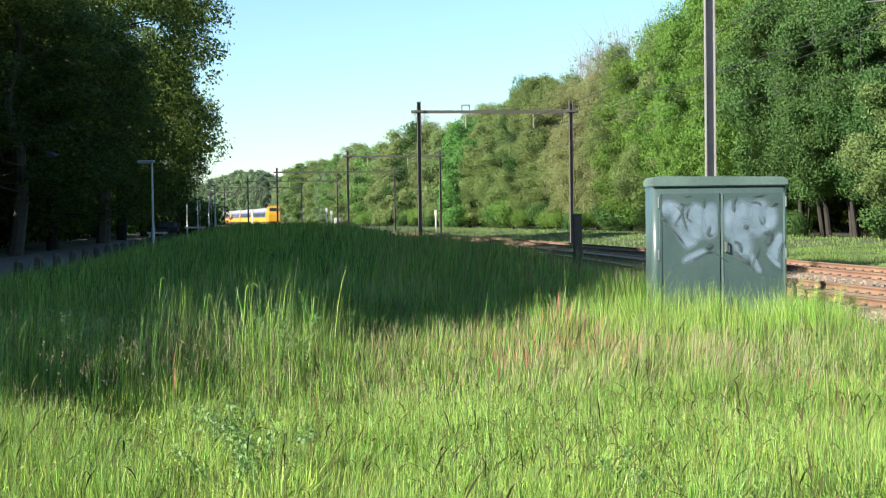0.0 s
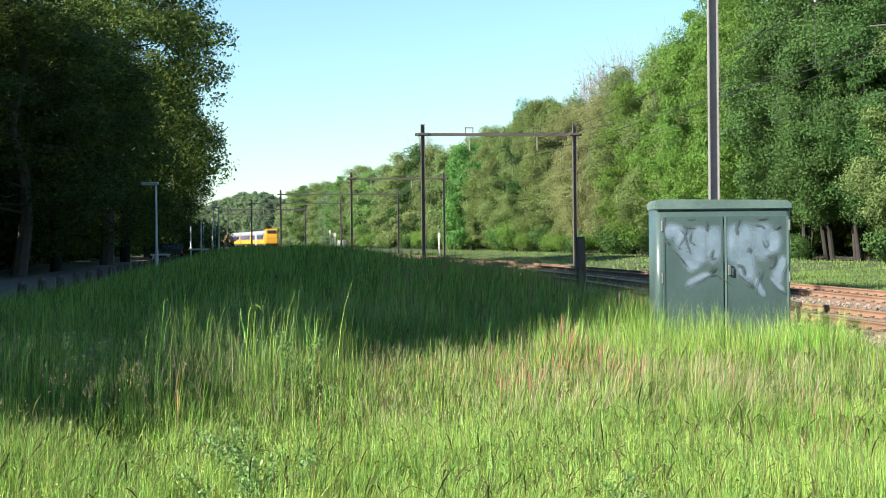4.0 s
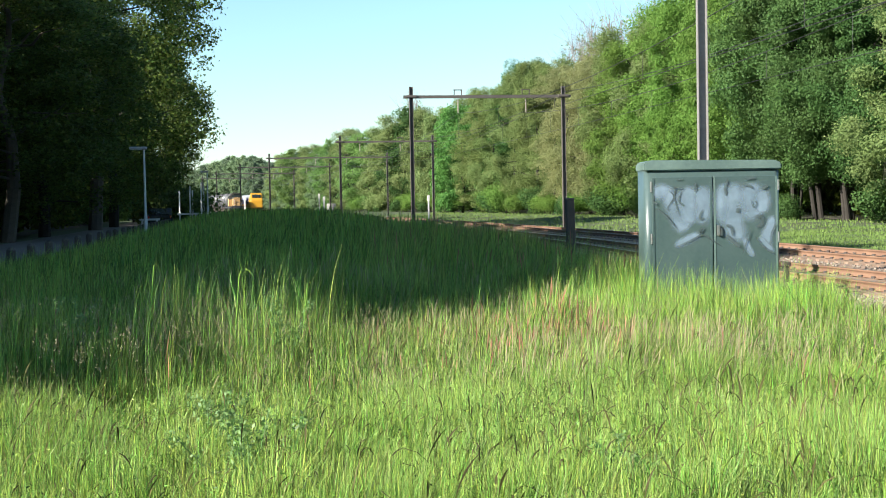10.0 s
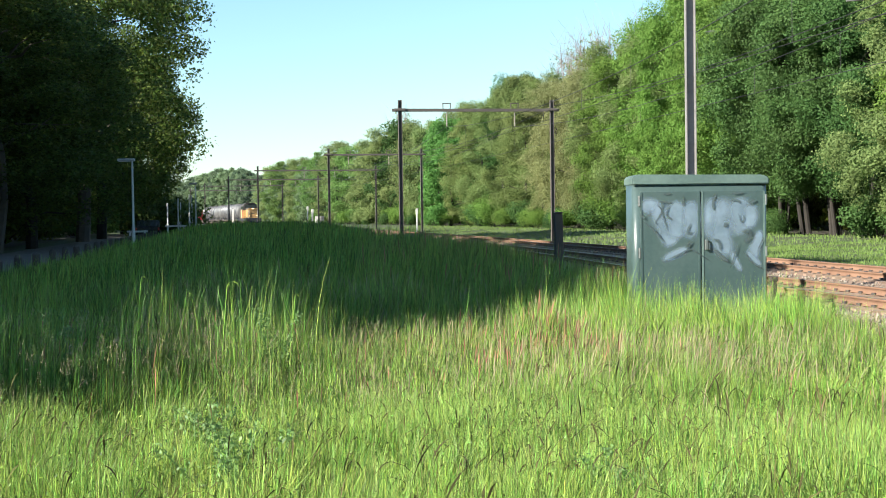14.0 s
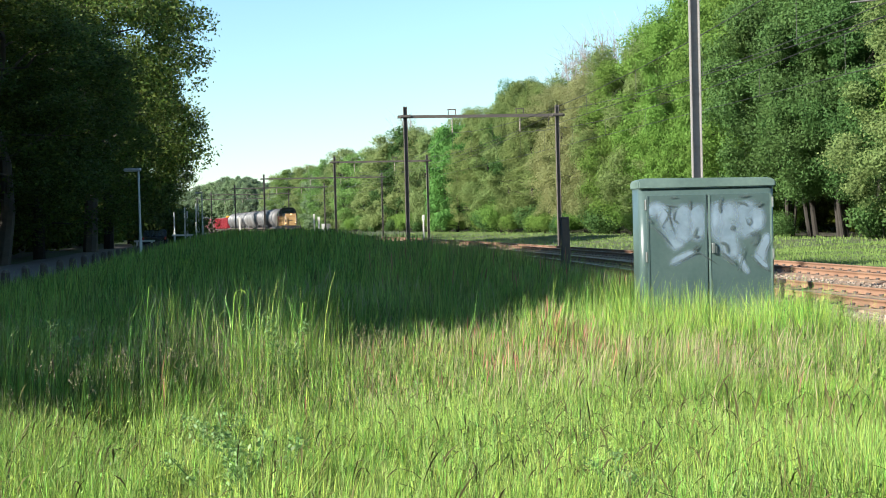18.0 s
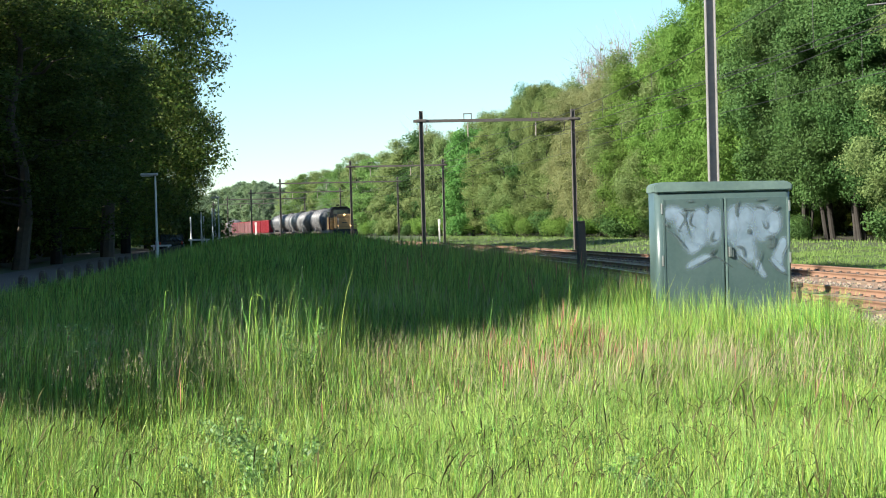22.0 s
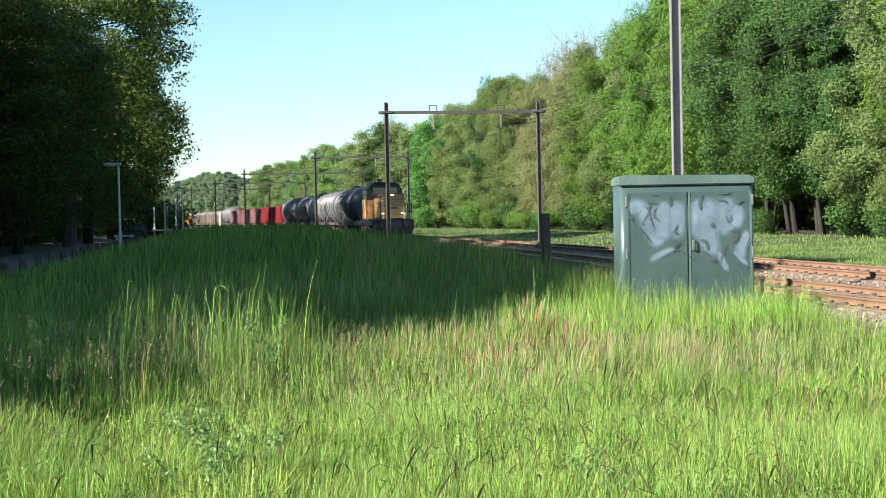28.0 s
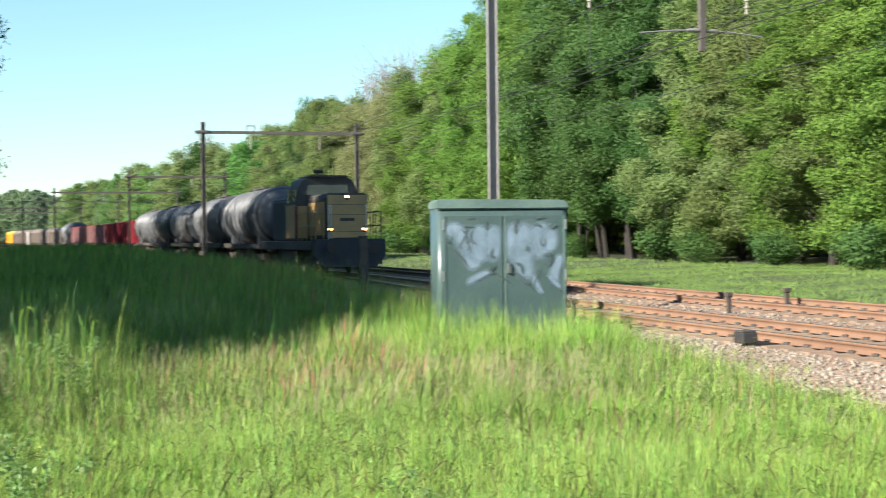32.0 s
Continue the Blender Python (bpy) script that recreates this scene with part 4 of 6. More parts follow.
def put(kind, s, u, scale=1.0, sz=1.0, group="trees behind the railway", cap=0.93):
    """A tree s along the line and u to its right; those east of the line keep below the forest's skyline."""
    x, y, _ = on_line(s, u)
    z = float(land(x, y)) - 0.05
    if u > 0:
        sz = min(sz, (skyline(x, y) - z) * cap / (HEIGHT[kind] * scale))
    m = pose(x, y, z, 0, 0, random.uniform(0, 360)) @ Matrix.Diagonal((scale, scale, scale * sz, 1))
    return plant("tree", KINDS[kind], m, LABELS[kind], "tree", group)


def edge_tree(kind, azimuth, u, radius, high=None, distance=None):
    """A tree of the forest's front row, where the line u beside the track meets an azimuth; as high as the skyline there."""
    if distance:
        x, y = polar(azimuth, distance)
    else:
        run = np.arange(12.0, 620.0, 0.5)
        row = on_line(run, np.full(len(run), u))
        k = int(np.argmin(np.abs(np.degrees(np.arctan2(row[:, 0], row[:, 1])) - azimuth)))
        x, y = row[k, 0], row[k, 1]
    z = float(land(x, y)) - 0.05
    tall = min((high * math.hypot(x, y) + EYE.z if high else skyline(x, y)) - z, 22.0 if not distance else 30.0)
    m = pose(x, y, z, 0, 0, random.uniform(0, 360)) @ Matrix.Diagonal((1.2 * radius / REACH[kind], 1.2 * radius / REACH[kind], tall / HEIGHT[kind], 1))
    return plant("tree", KINDS[kind], m, LABELS[kind], "tree", "trees behind the railway" if not distance else "trees at the horizon")


# forest edge on the far side of the railway, front row and rows behind
random.seed(21)
for azimuth, kind, u, radius in ((-5.6, "mid_olive", 25, 5.5), (-5.01, "mid", 25, 6), (-4.47, "mid_olive", 25, 5), (-4.0, "mid", 26, 5), (-3.43, "mid", 25, 5), (-2.76, "mid_olive", 24, 6), (-2.1, "mid", 25, 6), (-1.33, "mid_olive", 25, 5), (-0.67, "mid_olive", 25, 6), (-0.09, "mid_deep", 27, 6), (0.69, "mid_olive", 26, 5.5), (0.98, "mid_olive", 24, 4.5), (1.84, "chestnut", 21.5, 4.2), (1.41, "chestnut", 23, 3.2), (2.53, "olive", 25, 5), (3.2, "brown", 24, 5.5), (4.03, "olive", 24.5, 5.0), (4.74, "deep", 28, 5.5), (4.98, "brown", 24, 4.8), (5.81, "brown", 25, 5), (6.52, "tan", 24, 4.6), (7.27, "tan", 25, 5), (7.93, "tan", 24, 4.2), (8.63, "brown", 24, 4.5), (9.45, "green_b", 24.5, 5.2), (10.31, "olive", 24, 4.5), (10.84, "green_b", 25.5, 5), (11.88, "green", 24, 4.6), (12.91, "green_b", 25, 5), (13.82, "green", 24, 4.5), (14.94, "green", 25.5, 4.5), (15.5, "deep", 24, 5.2), (16.72, "deep", 25, 5.5), (17.92, "deep", 24.5, 5), (17.78, "deep", 24.5, 4.6), (19.53, "deep", 25, 4.8), (20.91, "olive", 24, 4.4), (22.17, "green_b", 26, 4.5), (23.08, "brown", 24, 4.5), (24.43, "olive", 25, 4.5), (25.76, "green", 24, 4.5), (27.07, "brown", 25, 4.5), (28.58, "green_b", 24, 4.5), (30.28, "green", 25, 5), (32.34, "deep", 25, 5), (34.74, "green", 25, 5)):
    edge_tree(kind, azimuth, u, radius)
for azimuth, u, high in ((-0.14, 28, 0.079), (7.51, 29, 0.148), (6.75, 30, 0.125), (8.28, 29, 0.150), (9.8, 31, 0.150)):
    edge_tree("bare", azimuth, u, 4.0, high)
# The far kinds carry haze in their leaf colour.
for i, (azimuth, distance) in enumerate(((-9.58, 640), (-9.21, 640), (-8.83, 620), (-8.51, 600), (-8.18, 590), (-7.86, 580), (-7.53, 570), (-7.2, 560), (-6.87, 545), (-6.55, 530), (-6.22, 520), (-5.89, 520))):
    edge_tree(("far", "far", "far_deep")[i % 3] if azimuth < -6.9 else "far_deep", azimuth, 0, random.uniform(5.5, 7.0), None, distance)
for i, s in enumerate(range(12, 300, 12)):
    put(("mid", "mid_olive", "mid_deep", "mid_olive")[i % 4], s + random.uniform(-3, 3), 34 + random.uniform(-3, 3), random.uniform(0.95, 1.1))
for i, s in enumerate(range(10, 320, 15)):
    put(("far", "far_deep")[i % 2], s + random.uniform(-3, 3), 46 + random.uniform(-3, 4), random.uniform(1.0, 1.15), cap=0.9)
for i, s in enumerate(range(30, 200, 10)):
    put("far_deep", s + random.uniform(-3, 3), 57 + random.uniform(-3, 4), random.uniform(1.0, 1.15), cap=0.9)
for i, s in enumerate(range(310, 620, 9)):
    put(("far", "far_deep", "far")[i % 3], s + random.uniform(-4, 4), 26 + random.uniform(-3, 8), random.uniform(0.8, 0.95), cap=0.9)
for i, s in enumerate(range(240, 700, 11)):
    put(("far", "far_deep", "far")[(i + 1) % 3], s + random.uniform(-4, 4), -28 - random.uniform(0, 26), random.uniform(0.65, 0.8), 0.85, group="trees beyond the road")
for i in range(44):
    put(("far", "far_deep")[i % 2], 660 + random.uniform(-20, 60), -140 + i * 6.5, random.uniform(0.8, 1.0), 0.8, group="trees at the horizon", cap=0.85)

# dark oaks along the road, and the wood behind them that shades the meadow
random.seed(4)
for kind, s, u, k, sz in (("oak", 69, -24.0, 1.1, 0.63), ("oak_b", 82, -24.0, 1.12, 0.68), ("oak", 97, -22.6, 1.4, 0.9), ("oak_b", 111, -22.4, 1.3, 0.9), ("oak", 127, -23.5, 0.8, 0.8), ("oak_b", 143, -22.4, 1.15, 0.85), ("oak", 162, -23, 1.1, 0.85), ("oak_b", 59, -30, 1.2, 0.92), ("oak", 77, -30, 1.2, 0.75)):
    put(kind, s, u, k, sz, group="oaks along the road")
for s, u, k in ((52, -30, 1.08), (44, -31, 1.0), (36, -32, 1.05), (29, -33, 0.95), (23, -34, 0.88), (16.4, -35, 0.84), (10.3, -36.2, 0.80), (7.0, -38.6, 0.775), (6.5, -46, 0.95), (39, -41, 1.15), (31, -43, 1.1), (24, -44, 1.0), (17, -45, 0.92), (10, -47, 0.85), (45, -38, 0.95), (56, -40, 0.95), (70, -36, 0.85), (86, -34, 0.8), (102, -33, 0.85), (4, -50, 0.86), (24, -53, 1.05), (40, -50, 1.0), (62, -50, 1.2), (82, -46, 0.95), (118, -33, 0.75), (134, -32, 0.9), (150, -31, 1.1), (100, -45, 1.2), (120, -45, 0.9), (140, -43, 1.1),
                (10, -57, 1.0), (28, -62, 1.1), (48, -63, 1.2), (70, -62, 1.25), (168, -30, 1.05), (186, -28, 1.0), (190, -38, 1.0), (205, -26, 1.0), (222, -26, 1.0), (240, -27, 1.0), (94, -58, 1.2)):
    # Lighter leaves past 112 stand in for light reaching the wood there.
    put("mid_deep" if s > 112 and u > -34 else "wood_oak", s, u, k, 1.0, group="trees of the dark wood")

# an unseen small tree west of the road, added to shade the near meadow
plant("tree", KINDS["mid_olive"], pose(-14.6, 9.0, 0.0, 0, 0, 40) @ Matrix.Diagonal((0.42, 0.42, 0.50, 1)), "unseen small tree with thin olive leaves, added to shade the meadow", "tree", "oaks along the road")

# shrubs along the forest edge
def shrub_mesh(seed, wide, high, count, size, leaf):
    rng = np.random.default_rng(seed)
    n = 16
    c = np.stack([rng.normal(0, wide * 0.35, n), rng.normal(0, wide * 0.35, n), rng.uniform(0.25, 0.8, n) * high], 1)
    v, f = leaves(rng, c, rng.uniform(0.3, 0.5, n) * high, count, size)
    v[:, 2] = np.maximum(v[:, 2], -0.1)
    bm = bmesh.new()
    for q in c[::2]:
        limb(bm, (0, 0, -0.3), q, 0.05, 0.012, rng, 0.15, 2)
    me = bpy.data.meshes.new("shrub_wood")
    bm.to_mesh(me)
    bm.free()
    me.materials.append(M_BARK_SHADED)
    return me, np_mesh("shrub_crown", v, f, leaf)


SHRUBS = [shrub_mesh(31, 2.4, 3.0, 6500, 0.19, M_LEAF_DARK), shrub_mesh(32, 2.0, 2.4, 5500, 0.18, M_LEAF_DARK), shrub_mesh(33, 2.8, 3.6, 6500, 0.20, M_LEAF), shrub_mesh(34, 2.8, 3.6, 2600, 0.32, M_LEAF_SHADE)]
random.seed(8)
for i, s in enumerate(np.arange(14, 270, 5.2)):
    if 73 < s < 84 or 57 < s < 66 or (s > 180 and i % 3 == 2):
        continue
    x, y, _ = on_line(s + random.uniform(-1.5, 1.5), (19.5 if s < 57 else 21.5) + random.uniform(-1, 1.5))
    k = random.uniform(0.45, 1.0)
    t = empty("shrub", pose(x, y, float(land(x, y)), 0, 0, random.uniform(0, 360)) @ Matrix.Diagonal((k, k, k, 1)), ("leafy green shrub at the forest edge", "low dark shrub at the forest edge", "tall light green shrub at the forest edge")[i % 3], "shrub", "shrubs at the forest edge")
    kind = SHRUBS[2 if s < 38 else i % 2 if s < 100 else (0, 2, 2)[i % 3]]
    link_mesh("shrub_wood", kind[0], None, t)
    link_mesh("foliage", kind[1], None, t)
# Undergrowth in the dark oak leaf, so that the wood's inside looks shaded.
for i, s in enumerate(np.arange(10, 300, 6.5)):
    x, y, _ = on_line(s + random.uniform(-2, 2), 30 + random.uniform(-2, 3))
    k = random.uniform(0.9, 1.4)
    t = empty("shrub", pose(x, y, float(land(x, y)), 0, 0, random.uniform(0, 360)) @ Matrix.Diagonal((k, k, k, 1)), "dense undergrowth inside the wood", "shrub", "undergrowth of the wood")
    link_mesh("shrub_wood", SHRUBS[3][0], None, t)
    link_mesh("foliage", SHRUBS[3][1], None, t)
# Big dark-leaved shrubs, added to block light and darken under the oaks.
for s, u, k in ((64, -27.0, 0.9), (58, -27.6, 0.7), (70, -28.6, 1.0), (78, -29, 1.3), (88, -28, 1.3), (98, -28.5, 1.3), (110, -27.5, 1.3), (120, -27.5, 1.4), (130, -27.5, 1.4), (140, -27, 1.4), (152, -27, 1.4), (165, -26, 1.4), (180, -25, 1.4), (200, -24, 1.5), (215, -22, 1.5), (66, -33, 1.3), (76, -34, 1.5), (90, -34, 1.5), (60, -36, 1.6), (70, -40, 1.9), (84, -40, 1.9), (98, -40, 1.9), (114, -36, 1.8), (130, -34, 1.8), (148, -33, 1.8), (138, -20, 1.1), (148, -19.5, 1.2), (158, -19.5, 1.3), (168, -19, 1.35), (178, -19, 1.4), (190, -19.5, 1.4), (204, -19.5, 1.5), (218, -19.5, 1.6), (84, -31, 2.2), (96, -30, 2.2), (108, -30, 2.2), (72, -33, 2.2), (62, -33, 2.0)):
    x, y, _ = on_line(s, u)
    t = empty("shrub", pose(x, y, float(land(x, y)), 0, 0, s * 7) @ Matrix.Diagonal((k, k, k, 1)), "leafy undergrowth beside the shaded road", "shrub", "roadside shrubs")
    # Past 115 a lighter leaf colour stands in for half-lit foliage.
    kind = SHRUBS[0 if s > 115 else 3]
    link_mesh("shrub_wood", kind[0], None, t)
    link_mesh("foliage", kind[1], None, t)


# a dark hedge between the meadow and the road, behind the lamps
for azimuth, dist, k in ((-9.65, 132, 0.95), (-10.05, 126, 1.0), (-10.5, 130, 1.05), (-11.0, 124, 1.0), (-9.75, 144, 1.05), (-10.4, 146, 1.2)):
    x, y = polar(azimuth, dist)
    t = empty("shrub", pose(x, y, float(land(x, y)), 0, 0, dist * 5) @ Matrix.Diagonal((k, k, k, 1)), "dense dark hedge shrub between meadow and road", "shrub", "hedge by the road")
    link_mesh("shrub_wood", SHRUBS[0][0], None, t)
    link_mesh("foliage", SHRUBS[3][1], None, t)


# ---- grass ----
def blades(rng, x, y, high, wide, lean, bow, seg=3, head=0.0, nod=None):
    """Bent tapering blades rooted at x, y; head: a thicker tip, as a share of the width."""
    n = len(x)
    z = land(x, y)
    an = rng.uniform(0, 2 * np.pi, n)
    f = np.linspace(0, 1, seg + 1)
    dirx, diry = np.cos(lean[1]), np.sin(lean[1])
    off = (lean[0][:, None] * f + bow[:, None] * f ** 2.2) * high[:, None]
    if nod is not None:
        hang = np.maximum(0, f - 0.6) / 0.4
        off = off + nod[:, None] * high[:, None] * hang ** 1.6
    cx, cy = x[:, None] + off * dirx[:, None], y[:, None] + off * diry[:, None]
    cz = z[:, None] + high[:, None] * f * (1 - 0.25 * np.abs(bow[:, None]) * f)
    if nod is not None:
        cz = cz - nod[:, None] * high[:, None] * 1.15 * hang ** 2.6
    w = wide[:, None] * (1 - f ** 1.6 * 0.92)
    if head:
        w = np.where(f > 0.66, wide[:, None] * head * (1.15 - 0.95 * np.abs(f - 0.84) / 0.16), wide[:, None] * 0.4)
    ax, ay = np.cos(an)[:, None] * w, np.sin(an)[:, None] * w
    left, right = np.stack([cx - ax, cy - ay, cz], -1), np.stack([cx + ax, cy + ay, cz], -1)
    v = np.stack([left, right], 2).reshape(n, -1, 3)
    base = np.arange(n)[:, None] * (2 * (seg + 1))
    q = np.concatenate([np.stack([base[:, 0] + 2 * i, base[:, 0] + 2 * i + 1, base[:, 0] + 2 * i + 3, base[:, 0] + 2 * i + 2], 1) for i in range(seg)])
    return v.reshape(-1, 3), q


def wedge(rng, n, d0, d1, a0=-21.5, a1=31.0, power=1.0):
    """Places spread over the field between two distances."""
    d = (d0 ** (2 * power) + rng.random(n) * (d1 ** (2 * power) - d0 ** (2 * power))) ** (0.5 / power)
    a = np.radians(rng.uniform(a0, a1, n))
    return d * np.sin(a), d * np.cos(a)


def keep_meadow(x, y):
    u = offset(x, y)
    inside = (np.abs(x - cab_x) < 0.75) & (np.abs(y - cab_y) < 0.25)
    ragged = 0.35 * np.sin(y * 1.9 + 1.2 * np.sin(x * 2.3)) + 0.2 * np.sin(y * 5.1)
    return (u < -2.15 - 1.7 * (1 - step(y, 12.5, 21)) + ragged) & (u > -18.4) & ~inside


def grass(name, label, seed, parts_list, material, seg=3, head=0.0, keep=keep_meadow, category="grass", lean=0.10, bow=0.10, nod=0.0, tuft=0.0):
    rng = np.random.default_rng(seed)
    vs, qs, base = [], [], 0
    for n, d0, d1, a0, a1, h0, h1, w0, w1, *more in parts_list:
        sg = more[0] if more else seg
        x, y = wedge(rng, n, d0, d1, a0, a1)
        patch = 0.80 + 0.20 * np.sin(x * 1.7 + 2 * np.sin(y * 0.8)) * np.sin(y * 1.1 + x * 0.6) + 0.17 * np.sin(x * 5.3 + 1.7 * np.sin(y * 3.1)) * np.sin(y * 4.7 + 1.4 * np.sin(x * 3.7)) + 0.08 * np.sin(x * 13.0 + 3 * np.sin(y * 7)) * np.sin(y * 11.0 + x * 4)
        ok = keep(x, y) & (rng.random(n) < 0.15 + 0.85 * patch)
        x, y, patch = x[ok], y[ok], patch[ok]
        if tuft:
            dense = np.sin(x * 2.9 + 2.2 * np.sin(y * 1.9)) * np.sin(y * 2.3 + 1.6 * np.sin(x * 2.1)) + rng.normal(0, 0.35, len(x)) > tuft
            x, y, patch = x[dense], y[dense], patch[dense]
        k = len(x)
        low = 1 - 0.35 * step(offset(x, y), -7.5, -4.4) * (1 - step(y, 24, 32))
        v, q = blades(rng, x, y, rng.uniform(h0, h1, k) * patch * low, rng.uniform(w0, w1, k), (rng.uniform(0, lean, k), 0.4 + 0.9 * np.sin(x * 1.3 + y * 0.9) + rng.normal(0, 1.1, k)), rng.normal(0.03, bow, k), sg, head, nod * rng.uniform(0.2, 1.2, k) if nod else None)
        vs.append(v)
        qs.append(q + base)
        base += len(v)
    return tagged(link_mesh(name, np_mesh(name, np.concatenate(vs), np.concatenate(qs), material)), label, category, kind="stuff")


grass("meadow_grass", "lush bright green meadow grass", 40, [(130000, 4.2, 9.5, -23, 31, 0.22, 0.45, 0.0016, 0.0042, 2), (120000, 9.5, 17, -23, 31, 0.28, 0.50, 0.0022, 0.0050, 2), (14000, 0.9, 4.2, -180, 180, 0.20, 0.40, 0.002, 0.004, 2), (16000, 4.2, 11, 31, 337, 0.2, 0.4, 0.004, 0.008, 1), (90000, 17, 34, -22, 31, 0.36, 0.60, 0.004, 0.009, 1), (10000, 11.2, 13.2, 8.5, 17, 0.58, 0.95, 0.0016, 0.0034, 2), (9000, 11.0, 13.6, 4, 22, 0.42, 0.68, 0.0016, 0.0034, 2), (15000, 11.5, 19, -6, 18, 0.42, 0.74, 0.0018, 0.0038, 2), (60000, 34, 110, -20, 12, 0.3, 0.6, 0.012, 0.028, 1)], M_GRASS, lean=0.32, bow=0.24)
# These dark blades put the shaded gaps low in the meadow into colour.
grass("dark_grass", "broader dark green blades low in the meadow, standing in for shaded gaps", 47, [(56000, 4.2, 9.5, -23, 31, 0.20, 0.40, 0.0022, 0.0046, 2), (50000, 9.5, 17, -23, 31, 0.30, 0.48, 0.003, 0.006, 2), (26000, 17, 34, -22, 31, 0.36, 0.58, 0.006, 0.011, 1)], M_GRASS_GAP_SHADE, lean=0.35, bow=0.35)
grass("pale_grass", "pale yellowish green blades in the meadow", 46, [(12000, 4.2, 9.5, -23, -2, 0.30, 0.48, 0.0012, 0.0028, 2), (32000, 4.2, 9.5, -2, 31, 0.30, 0.48, 0.0012, 0.0028, 2), (8000, 9.5, 17, -23, -2, 0.36, 0.53, 0.002, 0.0036, 2), (26000, 9.5, 17, -2, 31, 0.34, 0.53, 0.002, 0.0036, 2), (7000, 17, 34, -22, 31, 0.40, 0.65, 0.004, 0.008, 1)], M_GRASS_PALE, lean=0.3, bow=0.3)
grass("dry_grass", "pale dry grass stems among the green", 41, [(9000, 4.2, 10, -23, 31, 0.35, 0.52, 0.0010, 0.002, 2), (14000, 10, 20, -23, 31, 0.4, 0.58, 0.0016, 0.003, 2), (5000, 20, 50, -22, 25, 0.4, 0.7, 0.004, 0.008, 1), (5000, 14, 24, 15, 31, 0.45, 0.75, 0.0018, 0.0035, 2), (2600, 13, 30, -2, 11, 0.6, 0.95, 0.0018, 0.0036, 3)], M_GRASS_DRY)
grass("tall_grass", "tall green grass stems standing above the meadow", 42, [(2800, 9.6, 13.5, -23, -2, 0.70, 1.10, 0.0014, 0.0030), (1500, 9.8, 12.6, -18, -3, 0.62, 1.08, 0.0013, 0.0026), (3000, 11, 19, -8, 18, 0.65, 0.95, 0.0016, 0.0032), (2600, 15, 30, -6, 11, 0.60, 0.95, 0.0022, 0.004), (3600, 11.0, 13.2, 5.5, 17, 0.66, 0.98, 0.0014, 0.0028), (4500, 18, 45, -20, 8, 0.55, 0.85, 0.003, 0.006)], M_GRASS, seg=5, lean=0.06, bow=0.06, nod=0.10, tuft=0.1)
grass("seed_heads", "brown nodding grass seed heads on thin stems", 43, [(150, 5.0, 7.8, 4, 18, 0.52, 0.76, 0.0026, 0.004), (900, 4.5, 8.0, -23, 31, 0.46, 0.70, 0.0026, 0.0042), (1300, 7.5, 14, -23, 31, 0.48, 0.72, 0.0028, 0.0042), (400, 14, 26, -22, 20, 0.6, 0.85, 0.003, 0.005)], M_SEED, seg=12, head=1.2, bow=0.10, nod=0.28)
grass("ballast_weeds", "thin dry weeds growing through the ballast", 52, [(2600, 12, 26, 12, 32, 0.25, 0.62, 0.0014, 0.003, 2), (900, 12, 22, 13, 32, 0.5, 0.8, 0.0012, 0.002, 3)], M_GRASS_DRY, keep=lambda x, y: (offset(x, y) > -4.6) & (offset(x, y) < -1.35), lean=0.3, bow=0.25)
grass("verge_grass", "tall green grass growing over the ballast's edge", 53, [(15000, 12, 30, 9, 32, 0.55, 0.88, 0.0018, 0.0038, 2)], M_GRASS, keep=lambda x, y: keep_meadow(x, y) & (offset(x, y) > -5.2), lean=0.3, bow=0.22)
grass("dry_verge_grass", "dry pale stems over the ballast's edge", 54, [(5000, 12, 30, 9, 32, 0.55, 0.9, 0.0014, 0.003, 2)], M_GRASS_DRY, keep=lambda x, y: keep_meadow(x, y) & (offset(x, y) > -5.6), lean=0.2, bow=0.15)
grass("panicles", "pale pinkish grass panicles above the meadow", 48, [(350, 8.8, 12.5, -23, -3, 0.44, 0.62, 0.0009, 0.0017), (2600, 8.8, 12.5, -3, 16, 0.44, 0.62, 0.0009, 0.0017), (1200, 12, 17, -12, 16, 0.5, 0.72, 0.0014, 0.0024), (1800, 7, 20, 10, 31, 0.45, 0.62, 0.0012, 0.002)], M_PANICLE, seg=8, head=1.6, nod=0.05)
grass("sorrel", "patches of reddish flowering sorrel", 44, [(80, 10.9, 12.2, 5.4, 7.4, 0.48, 0.64, 0.0022, 0.0034), (110, 10.2, 12.6, 2.0, 9.0, 0.44, 0.58, 0.002, 0.0032), (420, 9.5, 13, -3, 12, 0.42, 0.55, 0.0014, 0.0024), (300, 8, 18, 12, 30, 0.4, 0.56, 0.0014, 0.0024), (40, 9, 13, -16, -3, 0.5, 0.72, 0.002, 0.003), (60, 16, 22, -2, 12, 0.6, 0.85, 0.003, 0.0045)], M_SORREL, seg=8, head=2.0, category="wildflowers")


